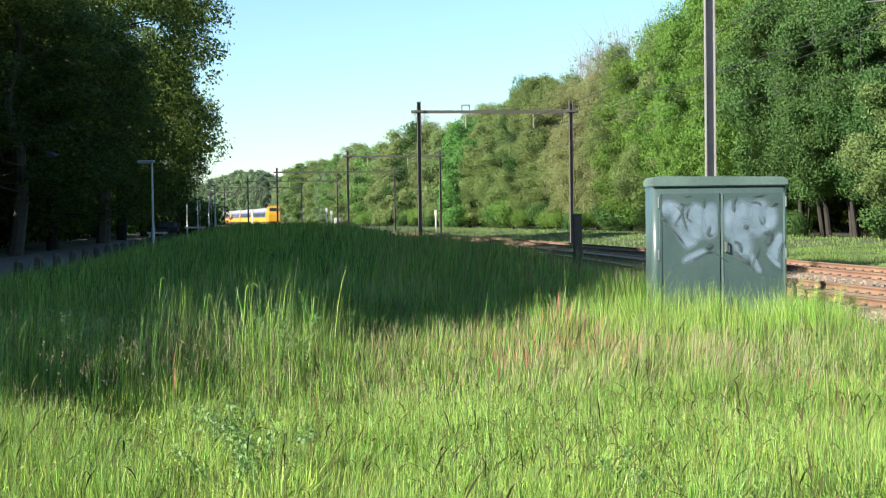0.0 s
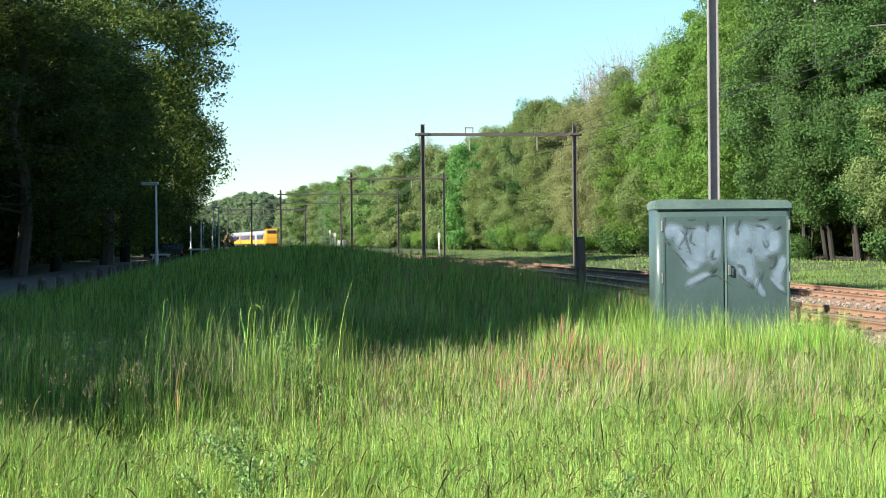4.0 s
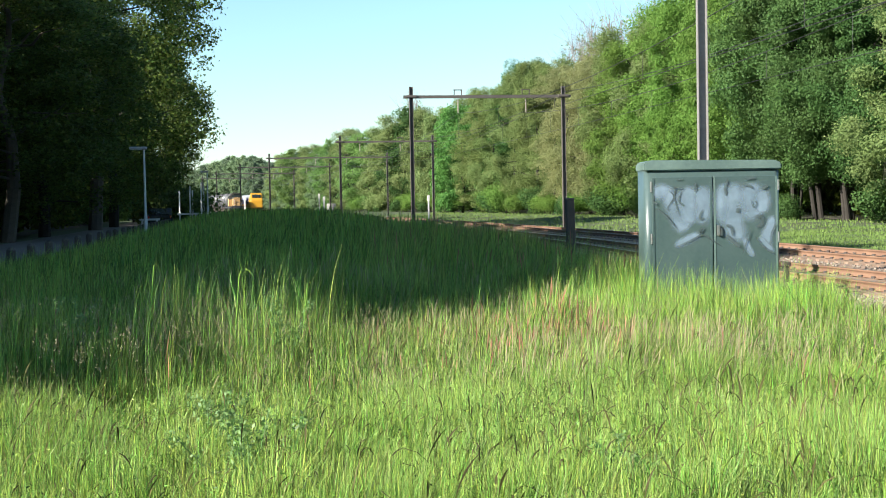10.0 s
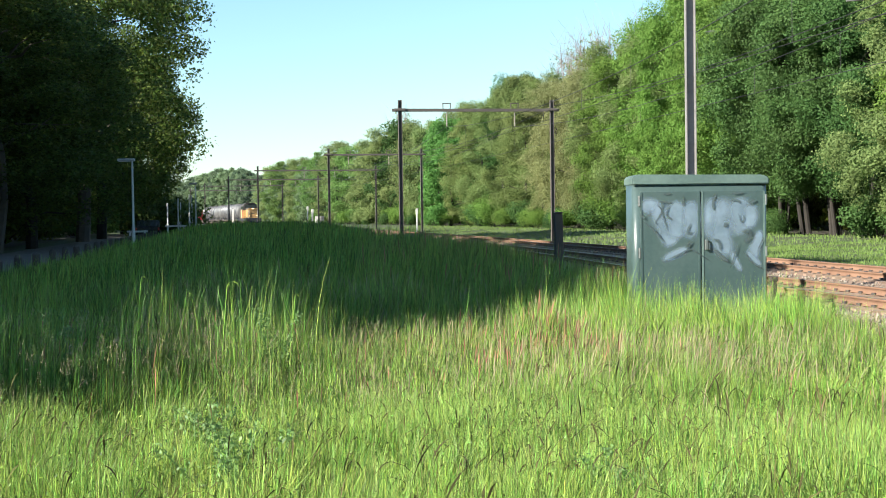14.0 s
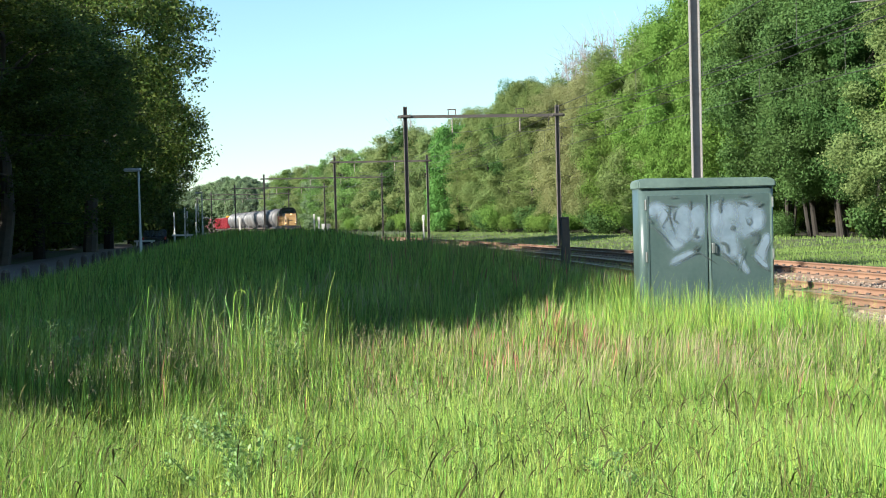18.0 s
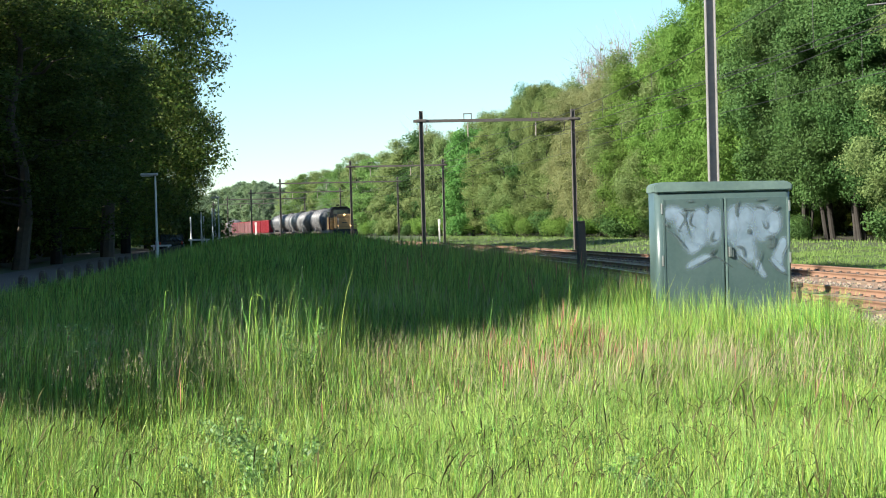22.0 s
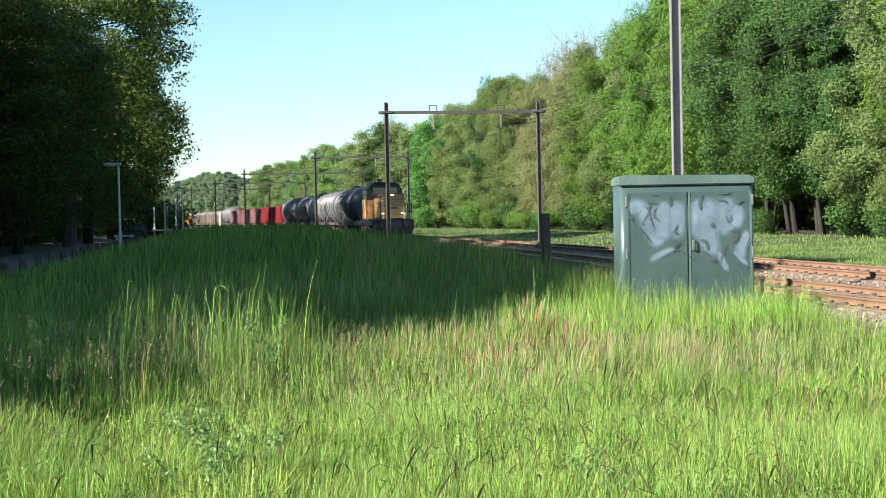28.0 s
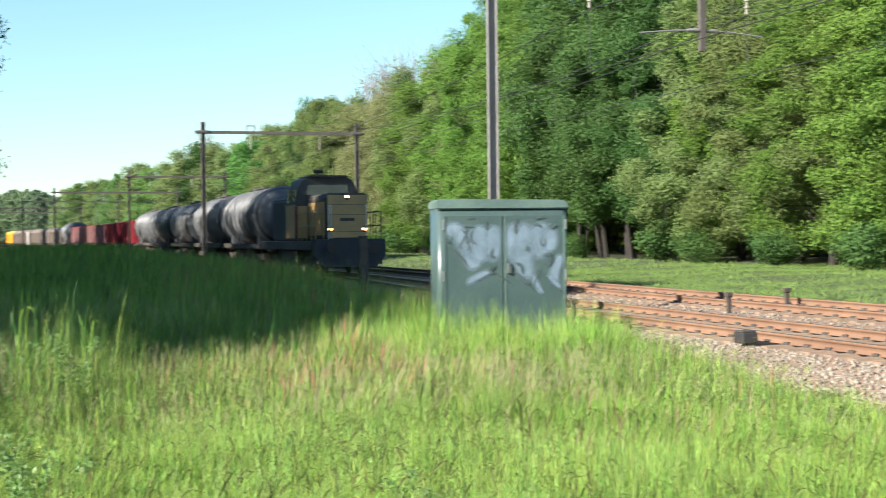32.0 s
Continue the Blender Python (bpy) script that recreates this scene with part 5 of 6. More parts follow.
def scattered_leaves(name, label, seed, n, d0, d1, h0, h1, size, material):
    """Small leaves of herbs and clover spread through the top of the meadow."""
    rng = np.random.default_rng(seed)
    x, y = wedge(rng, n, d0, d1, -23, 31)
    ok = keep_meadow(x, y) & (np.sin(x * 2.1 + 2 * np.sin(y * 1.3)) * np.sin(y * 1.9 + x * 0.7) + rng.normal(0, 0.6, n) > -0.1)
    x, y = x[ok], y[ok]
    k = len(x)
    p = np.stack([x, y, land(x, y) + rng.uniform(h0, h1, k)], 1)
    a, q = rng.normal(size=(k, 3)), rng.normal(size=(k, 3))
    a /= np.linalg.norm(a, axis=1)[:, None]
    q = np.cross(a, q)
    q /= np.linalg.norm(q, axis=1)[:, None]
    s = size * rng.uniform(0.5, 1.5, (k, 1))
    v = np.stack([p - a * s, p + q * s * 0.3, p + a * s, p - q * s * 0.3], 1).reshape(-1, 3)
    return tagged(link_mesh(name, np_mesh(name, v, np.arange(4 * k).reshape(-1, 4), material)), label, "herbs", kind="stuff")


def panicle_mist(name, label, seed, n, d0, d1, a0, a1, h0, h1, size, material, each=14):
    """Fine flowering grass: spikelets on hair-thin stalks round the tops of the stems."""
    rng = np.random.default_rng(seed)
    x, y = wedge(rng, n, d0, d1, a0, a1)
    ok = keep_meadow(x, y) & (np.sin(x * 1.3 + 1.5 * np.sin(y * 0.9)) * np.sin(y * 1.1 + x * 0.5) + rng.normal(0, 0.5, n) > -0.15)
    x, y = x[ok], y[ok]
    k = len(x)
    top = rng.uniform(h0, h1, k)
    f = rng.random((k, each))
    wide = 0.035 * (1.1 - f) * rng.uniform(0.4, 1.2, (k, 1))
    an = rng.uniform(0, 2 * np.pi, (k, each))
    lean = rng.normal(0, 0.05, (k, 2))
    p = np.stack([x[:, None] + lean[:, :1] + np.cos(an) * wide, y[:, None] + lean[:, 1:] + np.sin(an) * wide, (land(x, y) + top)[:, None] - 0.11 * (1 - f)], -1).reshape(-1, 3)
    c = len(p)
    a = rng.normal(size=(c, 3)) * [0.5, 0.5, 1]
    a /= np.linalg.norm(a, axis=1)[:, None]
    q = np.cross(a, rng.normal(size=(c, 3)))
    q /= np.linalg.norm(q, axis=1)[:, None]
    t = size * rng.uniform(0.6, 1.4, (c, 1))
    v = np.stack([p - a * t, p + q * t * 0.35, p + a * t, p - q * t * 0.35], 1).reshape(-1, 3)
    return tagged(link_mesh(name, np_mesh(name, v, np.arange(4 * c).reshape(-1, 4), material)), label, "grass", kind="stuff")


panicle_mist("flowering_grass", "fine pinkish flowering grass over the meadow", 63, 3200, 8.5, 13.5, -8, 24, 0.40, 0.60, 0.005, M_PANICLE)
panicle_mist("pale_flowering_grass", "fine pale green flowering grass over the meadow", 64, 2600, 4.8, 11, -2, 31, 0.36, 0.52, 0.0045, M_GRASS_PALE, 12)
panicle_mist("shaded_flowering_grass", "fine pale flowering grass at the edge of the shade", 65, 900, 9.0, 12.5, -20, -8, 0.50, 0.74, 0.006, M_PANICLE, 18)
scattered_leaves("meadow_herbs", "small green herb leaves among the grass", 61, 26000, 4.2, 13, 0.26, 0.42, 0.0085, M_GRASS)
scattered_leaves("dark_herbs", "small leaves low in the meadow, dark for the shade between the grass", 62, 12000, 4.2, 13, 0.22, 0.38, 0.010, M_GRASS_GAP_SHADE)


def far_meadow(x, y):
    u = offset(x, y)
    return (u > 7.0) & (u < 33)


grass("far_meadow_grass", "short sunlit grass beyond the railway", 45, [(110000, 24, 70, 6, 31, 0.07, 0.19, 0.006, 0.013, 1), (70000, 60, 200, -4, 22, 0.1, 0.24, 0.018, 0.036, 1)], M_GRASS_FAR, keep=far_meadow)

# a leafy herb in the foreground
def herb(x, y, high, seed):
    rng = np.random.default_rng(seed)
    z = float(land(np.array(x), np.array(y)))
    p = empty("wild_herb", pose(x, y, z), "bushy pale green weed among the grass", "weed", "weeds in the meadow")
    tips = []
    for i in range(9):
        bm = bmesh.new()
        tip = Vector((rng.normal() * 0.12, rng.normal() * 0.12, high * rng.uniform(0.6, 1)))
        limb(bm, (0, 0, -0.02), tip, 0.006, 0.002, rng, 0.1, 2)
        tips.append(tuple(tip))
        part("stalk", bm, M_HERB, p)
    c = np.concatenate([np.array(tips) * f for f in (0.35, 0.55, 0.75, 0.92, 1.0)])
    v, f = leaves(rng, c, np.full(len(c), 0.05), 900, 0.022, corners=4)
    link_mesh("foliage", np_mesh("foliage", v, f, M_HERB), None, p)


for azimuth, dist, high, seed in ((-7.2, 6.4, 0.50, 1), (-8.2, 7.6, 0.5, 2), (-5.8, 10.8, 0.72, 3), (-14.5, 11.2, 0.66, 4), (9.6, 5.9, 0.36, 5)):
    herb(*polar(azimuth, dist), high, seed)


# single tall stalks whose tips have bent over
def nodding_stalk(azimuth, dist, rise, hook, seed):
    rng = np.random.default_rng(seed)
    x, y = polar(azimuth, dist)
    z = float(land(np.array(x), np.array(y)))
    high = EYE.z + rise * dist - z
    p = empty("grass_stalk", pose(x, y, z), "tall pale green grass stalk with a bent tip", "grass", "bent grass stalks")
    bm = bmesh.new()
    way = [(0, 0, -0.05), (0.01, 0, high * 0.5), (0.05, 0, high * 0.9)] + [(0.05 + hook * (1 - math.cos(a)), 0, high * 0.9 + hook * 1.1 * math.sin(a)) for a in (0.8, 1.6, 2.3, 2.9)]
    for i, (a, b) in enumerate(zip(way[:-1], way[1:])):
        r = (0.0026, 0.0022, 0.0028, 0.0042, 0.0045, 0.0036)[i]
        rod(bm, a, b, r, (0.0022, 0.0028, 0.0042, 0.0045, 0.0036, 0.0015)[i], seg=6)
    part("stem", bm, M_GRASS, p)
    for f in (0.25, 0.5, 0.7):
        bm = bmesh.new()
        e = rng.uniform(0, 6.28)
        tip = Vector((0.07 * math.cos(e), 0.07 * math.sin(e), high * f + 0.24))
        limb(bm, (0.03 * f, 0, high * f), tip, 0.0035, 0.001, rng, 0.06, 3)
        part("blade", bm, M_GRASS, p)


for azimuth, dist, rise, hook, seed in ((-7.85, 9.8, -0.040, 0.045, 1), (-5.0, 10.6, -0.050, 0.015, 2), (-11.3, 10.9, -0.033, 0.015, 3), (-9.5, 11.6, -0.050, 0.03, 4)):
    nodding_stalk(azimuth, dist, rise, hook, seed)


# ---- trains ----
def bogie(parent, y, r=0.46, base=1.0):
    bm = bmesh.new()
    for x in (-0.78, 0.78):
        box(bm, x - 0.07 + math.copysign(0.22, x), x + 0.07 + math.copysign(0.22, x), y - base - 0.45, y + base + 0.45, 0.42, 0.72)
    box(bm, -0.9, 0.9, y - 0.25, y + 0.25, 0.45, 0.75)
    b = part("bogie_frame", bm, M_UNDER, parent)
    for e in (-base, base):
        bm = bmesh.new()
        for x in (-0.75, 0.75):
            rod(bm, (x - 0.07, y + e, r), (x + 0.07, y + e, r), r, seg=20)
        rod(bm, (-0.75, y + e, r), (0.75, y + e, r), 0.08)
        part("wheelset", bm, M_UNDER, b)


def buffers(parent, y, sgn):
    for x in (-0.87, 0.87):
        bm = bmesh.new()
        rod(bm, (x, y, 1.05), (x, y + sgn * 0.5, 1.05), 0.09, seg=10)
        rod(bm, (x, y + sgn * 0.5, 1.05), (x, y + sgn * 0.56, 1.05), 0.22, seg=14)
        part("buffer", bm, M_UNDER, parent)


def locomotive():
    """The diesel engine; its front end lies at y = 0 and faces -y."""
    p = empty("diesel_locomotive", None, "weathered yellow and dark grey diesel locomotive with three headlights on", "locomotive")
    part("frame", B(-1.45, 1.45, 0.45, 14.0, 0.95, 1.28, bevel=0.03), M_LOCO_BLUE, p)
    bm = bmesh.new()
    prism(bm, [(-1.45, 1.36), (1.45, 1.36), (1.48, 0.75), (1.10, 0.32), (-1.10, 0.32), (-1.48, 0.75)], "y", 0.35, 0.62)
    part("buffer_beam", bm, M_LOCO_BLUE, p, "dark blue front beam")
    part("front_step", B(-1.35, 1.35, 0.62, 1.4, 1.20, 1.34, bevel=0.02), M_UNDER, p)
    # front hood, lower and narrower than the cab
    bm = bmesh.new()
    prism(bm, [(-0.86, 1.34), (0.86, 1.34), (0.86, 2.94), (0.78, 3.05), (-0.78, 3.05), (-0.86, 2.94)], "y", 0.95, 4.7)
    bmesh.ops.bevel(bm, geom=bm.edges[:], offset=0.05, segments=2, affect="EDGES")
    hood = part("front_hood", bm, M_LOCO_GREY, p, "dark grey front hood")
    part("nose_panel", B(-0.83, 0.83, 0.925, 0.96, 1.40, 2.98, bevel=0.012), M_LOCO, hood, "faded yellow nose panel")
    part("number_bar", B(-0.30, 0.30, 0.915, 0.935, 2.02, 2.13, bevel=0.004), M_LOCO_GREY, hood)
    for k, (x, z) in enumerate(((-0.73, 1.72), (0.73, 1.72), (0.0, 2.92))):
        bm = bmesh.new()
        rod(bm, (x, 0.90, z), (x, 0.97, z), 0.12, seg=16)
        hs = part("headlight_housing", bm, M_BLACK, hood)
        bm = bmesh.new()
        rod(bm, (x - 0.055, 0.885, z), (x - 0.055, 0.905, z), 0.045, seg=14)
        rod(bm, (x + 0.055, 0.885, z), (x + 0.055, 0.905, z), 0.045, seg=14)
        part("headlight", bm, M_BEAM, hs, "lit warm headlight")
    for y in np.arange(1.3, 4.5, 0.62):
        for x in (-0.87, 0.87):
            # Yellow on the left doors only: sun on that side put into the colour.
            part("hood_door", B(x - 0.012, x + 0.01, y, y + 0.5, 1.5, 2.75, bevel=0.004), M_LOCO if x < 0 else M_LOCO_GREY, hood)
    for x in (-0.80, -0.70, 0.78):
        bm = bmesh.new()
        rod(bm, (x, 0.82, 1.36), (x, 0.82, 2.62), 0.02)
        for z in (1.45, 2.55):
            rod(bm, (x, 0.82, z), (x, 0.95, z), 0.016)
        part("grab_rail", bm, M_WHITE, hood, "pale upright grab rail")
    bm = bmesh.new()
    rod(bm, (-0.80, 0.82, 1.36), (-1.3, 0.70, 1.0), 0.02)
    rod(bm, (-1.3, 0.70, 1.0), (-1.3, 0.70, 0.45), 0.02)
    part("step_rail", bm, M_WHITE, p, "pale step rail")
    for z in (1.62, 2.25, 2.62):
        part("panel_seam", B(-0.80, 0.80, 0.918, 0.93, z, z + 0.014), M_LOCO_GREY, hood)
    # cab
    bm = bmesh.new()
    prism(bm, [(-1.42, 1.3), (1.42, 1.3), (1.42, 2.75), (1.24, 3.45), (1.1, 3.68), (0.8, 3.80), (-0.8, 3.80), (-1.1, 3.68), (-1.24, 3.45), (-1.42, 2.75)], "y", 4.7, 7.2)
    bmesh.ops.bevel(bm, geom=bm.edges[:], offset=0.04, segments=2, affect="EDGES")
    cabp = part("cab", bm, M_LOCO_GREY, p, "dark grey driver's cab")
    part("cab_side_panel", B(-1.45, -1.40, 4.85, 7.05, 1.4, 2.70, bevel=0.01), M_LOCO, cabp, "faded yellow cab side")
    part("cab_roof", B(-0.85, 0.85, 4.5, 7.4, 3.76, 3.86, bevel=0.045), M_LOCO_GREY, cabp)
    bm = bmesh.new()
    prism(bm, [(-0.95, 3.08), (0.95, 3.08), (0.88, 3.48), (-0.88, 3.48)], "y", 4.66, 4.70)
    part("cab_front_window", bm, M_GLASS, cabp, "dark cab windscreen")
    for x in (-1.0,):
        bm = bmesh.new()
        prism(bm, [(4.95, 2.8), (5.75, 2.8), (5.75, 3.3), (4.95, 3.3)], "x", -1.40, -1.33)
        prism(bm, [(6.0, 2.8), (6.9, 2.8), (6.9, 3.3), (6.0, 3.3)], "x", -1.40, -1.33)
        part("cab_side_window", bm, M_GLASS, cabp)
    bm = bmesh.new()
    rod(bm, (-0.35, 5.2, 3.82), (-0.35, 5.2, 4.05), 0.05)
    rod(bm, (-0.55, 5.0, 4.02), (-0.15, 5.0, 4.02), 0.07)
    part("horn", bm, M_BLACK, cabp)
    part("aerial", rod(bmesh.new(), (0.5, 5.6, 3.8), (0.5, 5.6, 4.3), 0.015), M_BLACK, cabp)
    # rear hood
    bm = bmesh.new()
    prism(bm, [(-0.98, 1.3), (0.98, 1.3), (0.98, 3.0), (0.86, 3.15), (-0.86, 3.15), (-0.98, 3.0)], "y", 7.2, 13.2)
    bmesh.ops.bevel(bm, geom=bm.edges[:], offset=0.05, segments=2, affect="EDGES")
    part("rear_hood", bm, M_LOCO_GREY, p)
    # left stripes and front corner panels
    part("corner_panel", B(-1.36, -0.92, 4.655, 4.70, 1.40, 2.66, bevel=0.01), M_LOCO, p, "orange-yellow cab front panel")
    part("red_panel", B(-1.46, -1.40, 4.68, 4.86, 1.4, 2.66, bevel=0.008), M_LOCO_RED, p)
    # railings
    for x in (-1.38, 1.38):
        bm = bmesh.new()
        ysr = (0.75, 1.6, 2.6, 3.6, 4.5)
        for y in ysr:
            rod(bm, (x, y, 1.3), (x, y, 2.36), 0.022)
        for z in (1.85, 2.36):
            rod(bm, (x, ysr[0], z), (x, ysr[-1], z), 0.022)
        part("side_handrail", bm, M_RAILING if x < 0 else M_BLACK, p)
        bm = bmesh.new()
        for q in (1.05, 1.38):
            rod(bm, (math.copysign(q, x), 0.72, 1.3), (math.copysign(q, x), 0.72, 2.36), 0.022)
        rod(bm, (math.copysign(1.05, x), 0.72, 2.36), (math.copysign(1.38, x), 0.72, 2.36), 0.022)
        part("front_handrail", bm, M_BLACK if x > 0 else M_RAILING, p)
        bm = bmesh.new()
        for z in (0.45, 0.75, 1.05):
            box(bm, x - 0.12, x + 0.12, 1.0, 1.5, z, z + 0.04)
        box(bm, x - 0.1, x + 0.1, 0.98, 1.0, 0.4, 1.3)
        part("steps", bm, M_UNDER, p)
    part("fuel_tank", B(-1.3, 1.3, 5.2, 9.4, 0.35, 0.98, bevel=0.06), M_UNDER, p)
    buffers(p, 0.4, -1)
    bogie(p, 3.0, 0.5, 1.05)
    bogie(p, 11.4, 0.5, 1.05)
    for o in p.children_recursive:
        if o.type == "MESH" and not o.name.startswith(("wheelset", "bogie")):
            for v in o.data.vertices:
                v.co.z = v.co.z if v.co.z < 0.5 else 0.5 + (v.co.z - 0.5) * 1.12
    return p


def tank_wagon(material, label, rings=16, ring_mat=None):
    p = empty("tank_wagon", None, label, "tank wagon", "freight wagons")
    part("underframe", B(-1.2, 1.2, 0.5, 13.5, 0.95, 1.22, bevel=0.02), M_UNDER, p)
    bm = bmesh.new()
    nseg, prof = 28, [(0.75, 0.25), (0.80, 0.85), (0.95, 1.22), (1.2, 1.42), (1.5, 1.47), (12.5, 1.47), (12.8, 1.42), (13.05, 1.22), (13.2, 0.85), (13.25, 0.25)]
    ringv = [[bm.verts.new((r * math.cos(2 * math.pi * i / nseg), y, 2.72 + r * math.sin(2 * math.pi * i / nseg))) for i in range(nseg)] for y, r in prof]
    for a, b in zip(ringv[:-1], ringv[1:]):
        for i in range(nseg):
            j = (i + 1) % nseg
            bm.faces.new((a[i], a[j], b[j], b[i]))
    bm.faces.new(ringv[0])
    bm.faces.new(ringv[-1][::-1])
    barrel = part("barrel", bm, material, p, smooth=True)
    for k in range(rings):
        y = 1.55 + (12.45 - 1.55) * k / (rings - 1)
        hw = 0.075 if k % 3 == 0 else 0.05
        bm = bmesh.new()
        loops = [[bm.verts.new((rr * math.cos(2 * math.pi * q / 28), y + dy, 2.72 + rr * math.sin(2 * math.pi * q / 28))) for q in range(28)] for dy, rr in ((-hw, 1.46), (-hw * 0.6, 1.515), (hw * 0.6, 1.515), (hw, 1.46))]
        for la, lb in zip(loops[:-1], loops[1:]):
            for q in range(28):
                bm.faces.new((la[q], la[(q + 1) % 28], lb[(q + 1) % 28], lb[q]))
        # Every other hoop is pale, which paints in the glints on the steel.
        part("hoop", bm, (ring_mat or M_RING) if k % 2 == 0 else M_TANK_BLACK, barrel, smooth=True)
    bm = bmesh.new()
    caps = [[bm.verts.new((r * math.cos(2 * math.pi * q / 28), y, 2.72 + r * math.sin(2 * math.pi * q / 28))) for q in range(28)] for y, r in ((0.735, 0.1), (0.738, 0.3), (0.785, 0.86), (0.935, 1.24), (1.08, 1.345))]
    for la, lb in zip(caps[:-1], caps[1:]):
        for q in range(28):
            bm.faces.new((la[q], la[(q + 1) % 28], lb[(q + 1) % 28], lb[q]))
    bm.faces.new(caps[0])
    part("tank_end", bm, M_TANK_PALE if material in (M_TANK, M_TANK_PALE) else M_TANK, barrel, "grey domed tank end", smooth=True)
    bm = bmesh.new()
    rod(bm, (0, 7, 4.1), (0, 7, 4.38), 0.3, seg=16)
    part("dome", bm, material, p)
    part("catwalk", B(-0.4, 0.4, 4.5, 9.5, 4.22, 4.27, bevel=0.01), M_UNDER, p)
    # A dark box added to block the light showing under the wagon.
    part("gap_blocker", B(-1.05, 1.05, 4.4, 9.6, 0.42, 0.95, bevel=0.04), M_UNDER, p)
    for y in (2.4, 11.6):
        part("saddle", B(-1.15, 1.15, y - 0.25, y + 0.25, 1.2, 1.9, bevel=0.05), material, p)
    for x in (-1.3, 1.3):
        part("side_sill", B(x - 0.06, x + 0.06, 0.7, 13.3, 1.0, 1.25, bevel=0.01), M_UNDER, p)
    bm = bmesh.new()
    for q in (-0.22, 0.22):
        rod(bm, (-1.5, 7 + q, 1.2), (-0.5, 7 + q, 4.3), 0.025)
    for f in np.linspace(0.05, 0.95, 9):
        rod(bm, (-1.5 + f, 6.78, 1.2 + 3.1 * f), (-1.5 + f, 7.22, 1.2 + 3.1 * f), 0.018)
    part("ladder", bm, M_RING, p)
    bogie(p, 2.5)
    bogie(p, 11.5)
    buffers(p, 0.55, -1)
    return p


def box_wagon(material, label, name="open_wagon", high=3.35, roof=False):
    p = empty(name, None, label, "freight wagon", "freight wagons")
    part("underframe", B(-1.2, 1.2, 0.5, 13.5, 0.9, 1.2, bevel=0.02), M_UNDER, p)
    for x in (-1.38, 1.38):
        sd = part("side_wall", B(x - 0.04, x + 0.04, 0.7, 13.3, 1.2, high, bevel=0.01), material, p)
        for y in np.linspace(0.85, 13.15, 10):
            part("rib", B(x + math.copysign(0.04, x), x + math.copysign(0.13, x), y - 0.06, y + 0.06, 1.15, high, bevel=0.01), material, sd)
        part("top_rail", B(x - 0.06, x + 0.1, 0.7, 13.3, high, high + 0.12, bevel=0.02), M_RED if material in (M_RED_OLD, M_RED) else material, sd)
    for y in (0.7, 13.3):
        part("end_wall", B(-1.34, 1.34, y - 0.04, y + 0.04, 1.2, high + 0.1, bevel=0.01), material, p)
    if roof:
        bm = bmesh.new()
        prism(bm, [(-1.42, high + 0.1), (1.42, high + 0.1), (1.1, high + 0.5), (0.4, high + 0.68), (-0.4, high + 0.68), (-1.1, high + 0.5)], "y", 0.65, 13.35)
        part("roof", bm, material, p)
    else:
        # Added dark box that keeps daylight out of the gap between the bogies.
        part("gap_blocker", B(-1.05, 1.05, 4.4, 9.6, 0.42, 0.92, bevel=0.04), M_UNDER, p)
        part("floor_load", B(-1.3, 1.3, 0.76, 13.24, 1.2, 2.2, bevel=0.05), M_BALLAST, p)
    bogie(p, 2.4)
    bogie(p, 11.6)
    buffers(p, 0.55, -1)
    return p


TRAIN = [(locomotive(), 0.0, 14.4)]
at = 14.4
for kind in ("t_dark", "t_dark", "t_pale", "t_black", "t_dark", "red", "red", "old", "old", "old", "t_pale", "brown", "brown", "brown", "brown", "brown", "yellow"):
    if kind.startswith("t_"):
        ob = {"t_dark": lambda: tank_wagon(M_TANK, "grimy dark grey bogie tank wagon, every other hoop paled for its glint"), "t_pale": lambda: tank_wagon(M_TANK_PALE, "pale grey bogie tank wagon streaked with dirt", 10),
              "t_black": lambda: tank_wagon(M_TANK_BLACK, "black bogie tank wagon with closely set hoops", 13)}[kind]()
    elif kind == "brown":
        ob = box_wagon(M_BROWN, "grey-brown covered freight wagon with ribbed sides", "covered_wagon", 3.0, True)
    elif kind == "yellow":
        ob = box_wagon(M_YELLOW, "yellow covered freight wagon", "covered_wagon", 3.0, True)
    else:
        ob = box_wagon(M_RED if kind == "red" else M_RED_OLD, "bright red open freight wagon with ribbed sides" if kind == "red" else "faded reddish grey open freight wagon with ribbed sides")
    TRAIN.append((ob, at, 14.0))
    at += 14.0


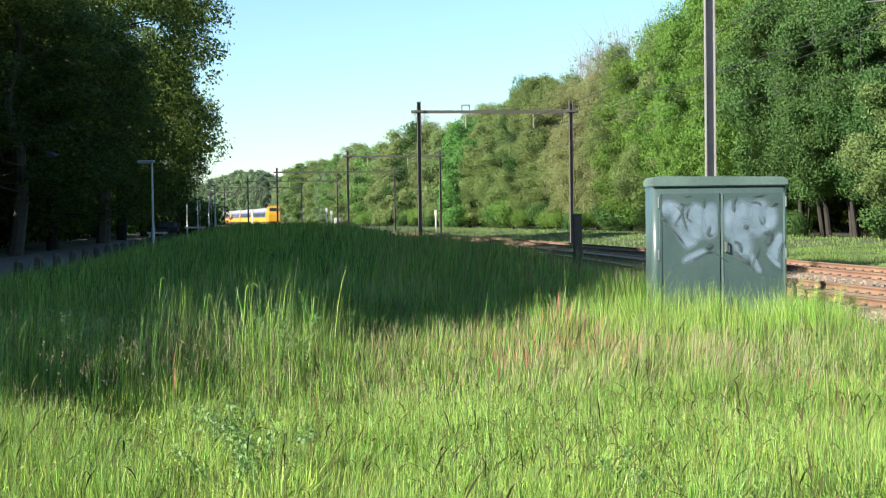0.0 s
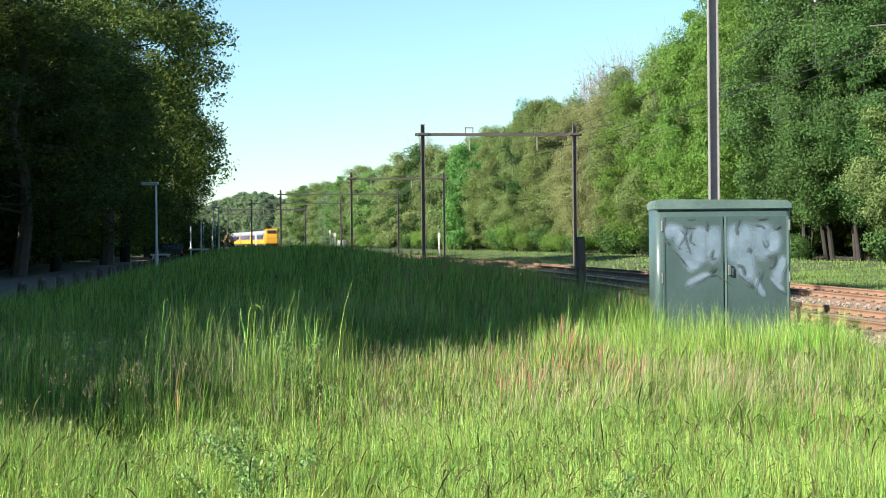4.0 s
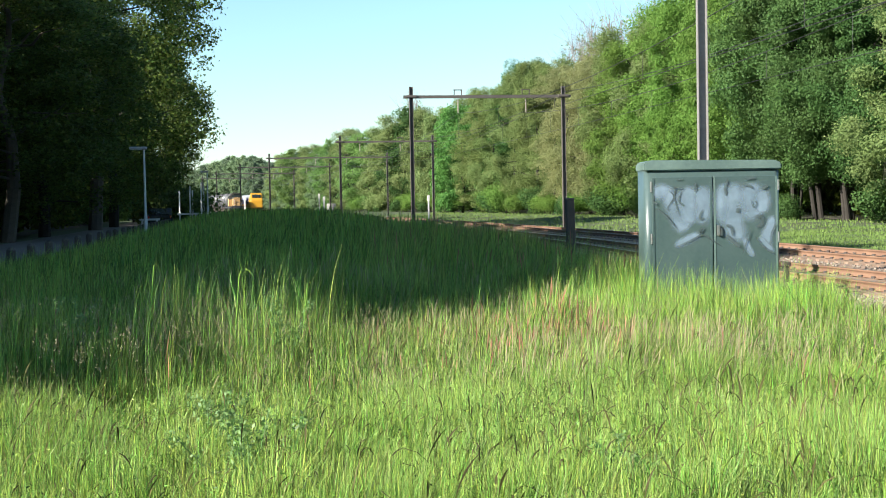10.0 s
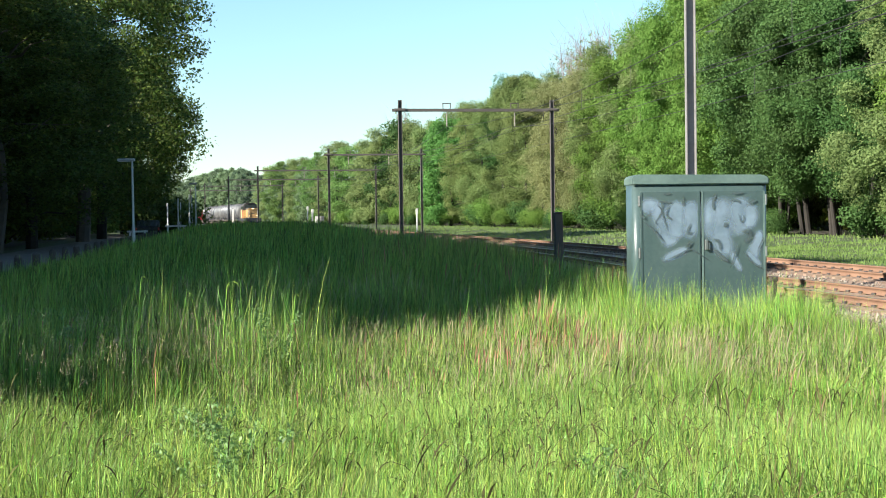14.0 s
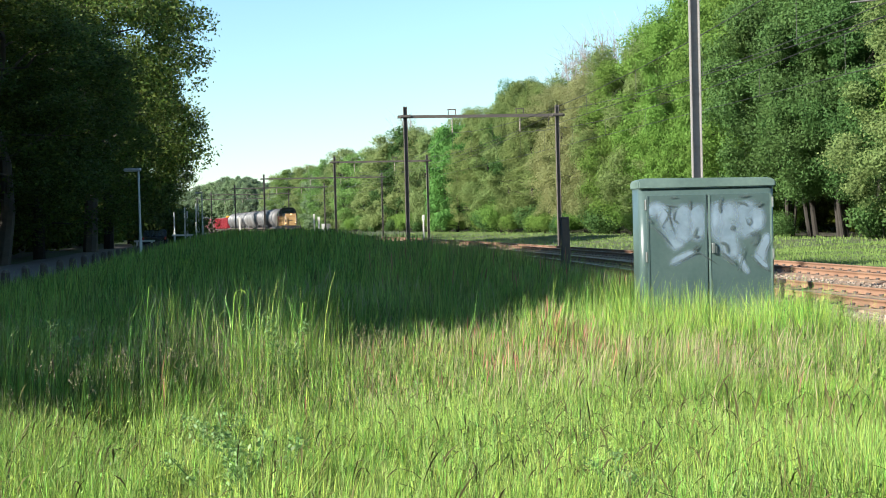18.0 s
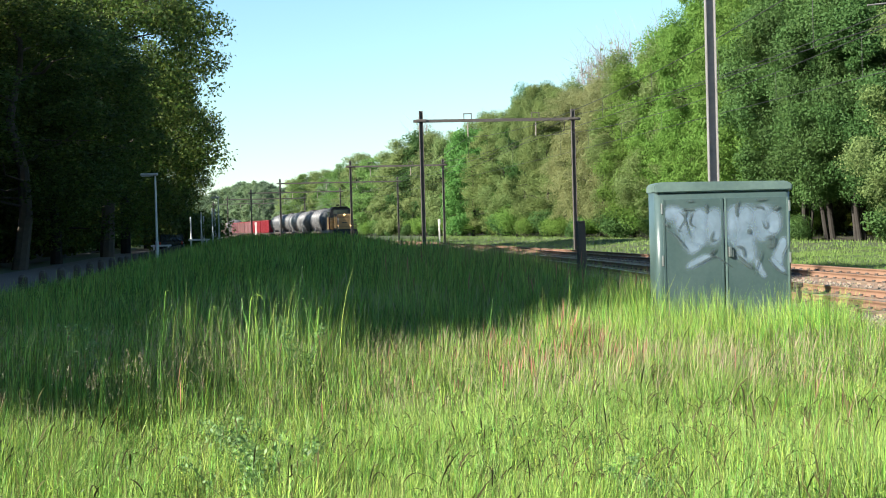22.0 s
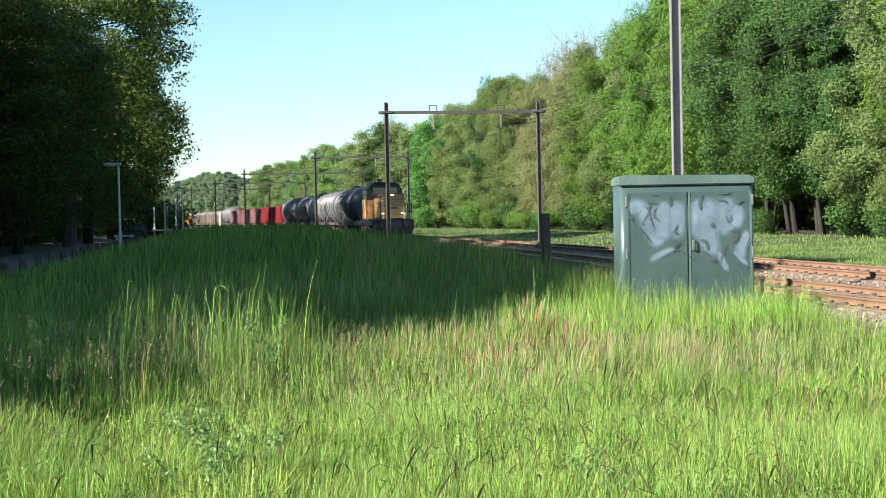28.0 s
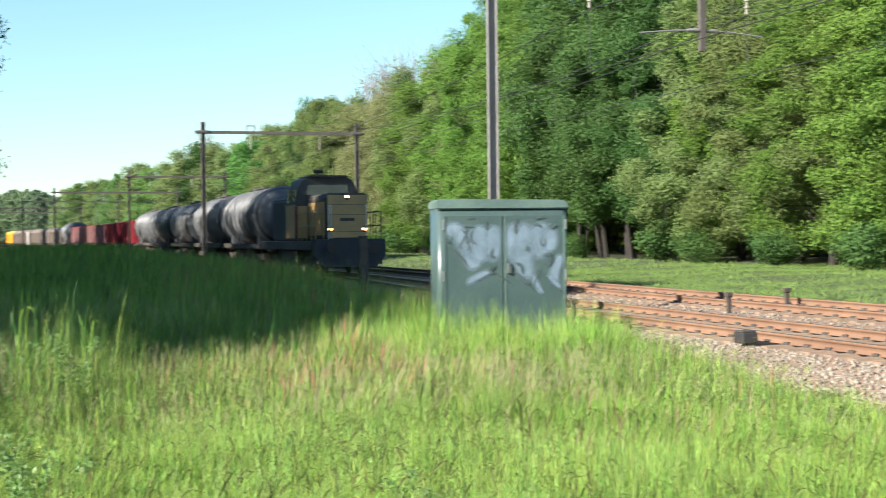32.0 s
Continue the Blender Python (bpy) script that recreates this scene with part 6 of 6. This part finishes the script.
def coach(first=False):
    """A car of the yellow electric train; the end at y = 0 faces -y."""
    p = empty("electric_train_car", None, "yellow and blue electric train car with " + ("a rounded driving end" if first else "a grey roof"), "train", "yellow electric train")
    part("underframe", B(-1.3, 1.3, 0.8, 25.6, 0.55, 1.05, bevel=0.05), M_UNDER, p)
    bm = bmesh.new()
    prism(bm, [(-1.42, 1.0), (1.42, 1.0), (1.45, 2.0), (1.40, 3.1), (1.15, 3.62), (-1.15, 3.62), (-1.40, 3.1), (-1.45, 2.0)], "y", 1.0, 25.8)
    bmesh.ops.bevel(bm, geom=bm.edges[:], offset=0.06, segments=2, affect="EDGES")
    part("body_shell", bm, M_YELLOW, p)
    for x in (-1.45, 1.45):
        band = part("window_band", B(x - 0.025, x + 0.025, 2.4, 25.6, 1.88, 3.05, bevel=0.006), M_TRAIN_BLUE, p, "dark blue window band")
        for y in np.arange(3.0, 24.2, 2.0):
            part("window", B(x - 0.035, x + 0.035, y, y + 1.45, 2.05, 2.85, bevel=0.005), M_GLASS, band)
        part("roof_edge", B(x * 0.955 - 0.03, x * 0.955 + 0.03, 2.4, 25.6, 3.05, 3.3, bevel=0.01), M_TRAIN_ROOF, p)
    bm = bmesh.new()
    prism(bm, [(-1.38, 3.28), (1.38, 3.28), (1.17, 3.66), (0.8, 3.86), (-0.8, 3.86), (-1.17, 3.66)], "y", 2.0, 25.8)
    part("roof", bm, M_TRAIN_ROOF, p)
    if first:
        bm = bmesh.new()
        prism(bm, [(0.0, 1.0), (1.05, 0.9), (1.05, 4.15), (0.75, 4.25), (0.45, 3.4), (0.1, 2.6)], "x", -1.30, 1.30)
        bmesh.ops.bevel(bm, geom=bm.edges[:], offset=0.15, segments=3, affect="EDGES")
        part("nose", bm, M_YELLOW, p)
        part("cab_window", B(-0.9, 0.9, 0.28, 0.60, 3.2, 3.85, bevel=0.05), M_GLASS, p)
    bogie(p, 4.0, 0.46, 1.25)
    bogie(p, 22.5, 0.46, 1.25)
    return p


EMU = [(coach(k == 0), 26.4 * k) for k in range(4)]


# ---- birds ----
def bird(span):
    p = empty("bird", None, "dark bird flying across the sky", "bird", "birds")
    bm = bmesh.new()
    bmesh.ops.create_uvsphere(bm, u_segments=12, v_segments=8, radius=1, matrix=Matrix.Diagonal((0.42 * span / 2, 0.13 * span / 2, 0.12 * span / 2, 1)))
    part("body", bm, M_BIRD, p, smooth=True)
    bm = bmesh.new()
    prism(bm, [(-0.16 * span, -0.03 * span), (-0.34 * span, -0.07 * span), (-0.34 * span, 0.07 * span), (-0.16 * span, 0.03 * span)], "z", -0.006, 0.006)
    part("tail", bm, M_BIRD, p)
    wings = []
    for sgn in (-1, 1):
        bm = bmesh.new()
        prism(bm, [(0.08 * span, 0.0), (0.02 * span, sgn * 0.28 * span), (-0.10 * span, sgn * 0.5 * span), (-0.09 * span, sgn * 0.25 * span), (-0.10 * span, 0.0)], "z", -0.005, 0.005)
        wings.append((part("wing", bm, M_BIRD, p), sgn))
    return p, wings


BIRDS = [bird(0.62), bird(0.24)]


# ---- what moves ----
def front_at(t):
    """How far along the near track the freight train's front is."""
    return float(np.interp(t, [0, 32], [400.9, 55.3]))


def riding(s, length, u):
    """A pose of a vehicle whose front end is s along the line."""
    a, b = on_line(s + 0.18 * length, u), on_line(s + 0.82 * length, u)
    turn = math.degrees(math.atan2(-(b[0] - a[0]), b[1] - a[1]))
    f = on_line(s, u)
    mid = (a + b) / 2 - np.array([-math.sin(radians(turn)), math.cos(radians(turn)), 0]) * length / 2
    return pose(mid[0], mid[1], 0.0, 0, 0, turn)


def motions():
    for ob, back, length in TRAIN:
        walk(ob, [(t, riding(front_at(t) + back, length, 0.0)) for t in [0, 2, 4, 6, 8, 10, 12, 14, 16, 18, 20, 21, 22, 23, 24, 25, 26, 27, 28, 28.5, 29, 29.5, 30, 30.5, 31, 31.5, 32]])
    for ob, back in EMU:
        rows = []
        for t in range(0, 33):
            s = float(np.interp(t, [0, 2, 4, 6, 8, 10, 12, 16, 22, 32], [278.4, 283.5, 287.7, 290.9, 293.2, 294.6, 295.0, 321.0, 366.0, 476.0]))
            rows.append((t, riding(s + back, 26.4, 4.1)))
        walk(ob, rows)
    flights = [((-12.38, 0.0611), (10.75, 0.1660), 0.2, 1.75, 30.0), ((-10.1, 0.090), (7.2, 0.122), 13.2, 13.8, 24.0)]
    for (ob, wings), (a, b, t0, t1, dist) in zip(BIRDS, flights):
        pts = [Vector((dist * math.sin(radians(q[0])), dist * math.cos(radians(q[0])), EYE.z + dist * q[1])) for q in (a, b)]
        way = (pts[1] - pts[0]) / (t1 - t0)
        turn = math.degrees(math.atan2(way.y, way.x))
        walk(ob, [(t, pose(*(pts[0] + way * (t - t0)), 0, -8, turn)) for t in (0, t0, t1, 32)])
        for w, sgn in wings:
            walk(w, [(0, pose(0, 0, 0, sgn * 20))] + [(t, pose(0, 0, 0, sgn * (35 if k % 2 else -25))) for k, t in enumerate(np.arange(t0, t1, 0.1))] + [(32, pose(0, 0, 0, sgn * 20))])


motions()
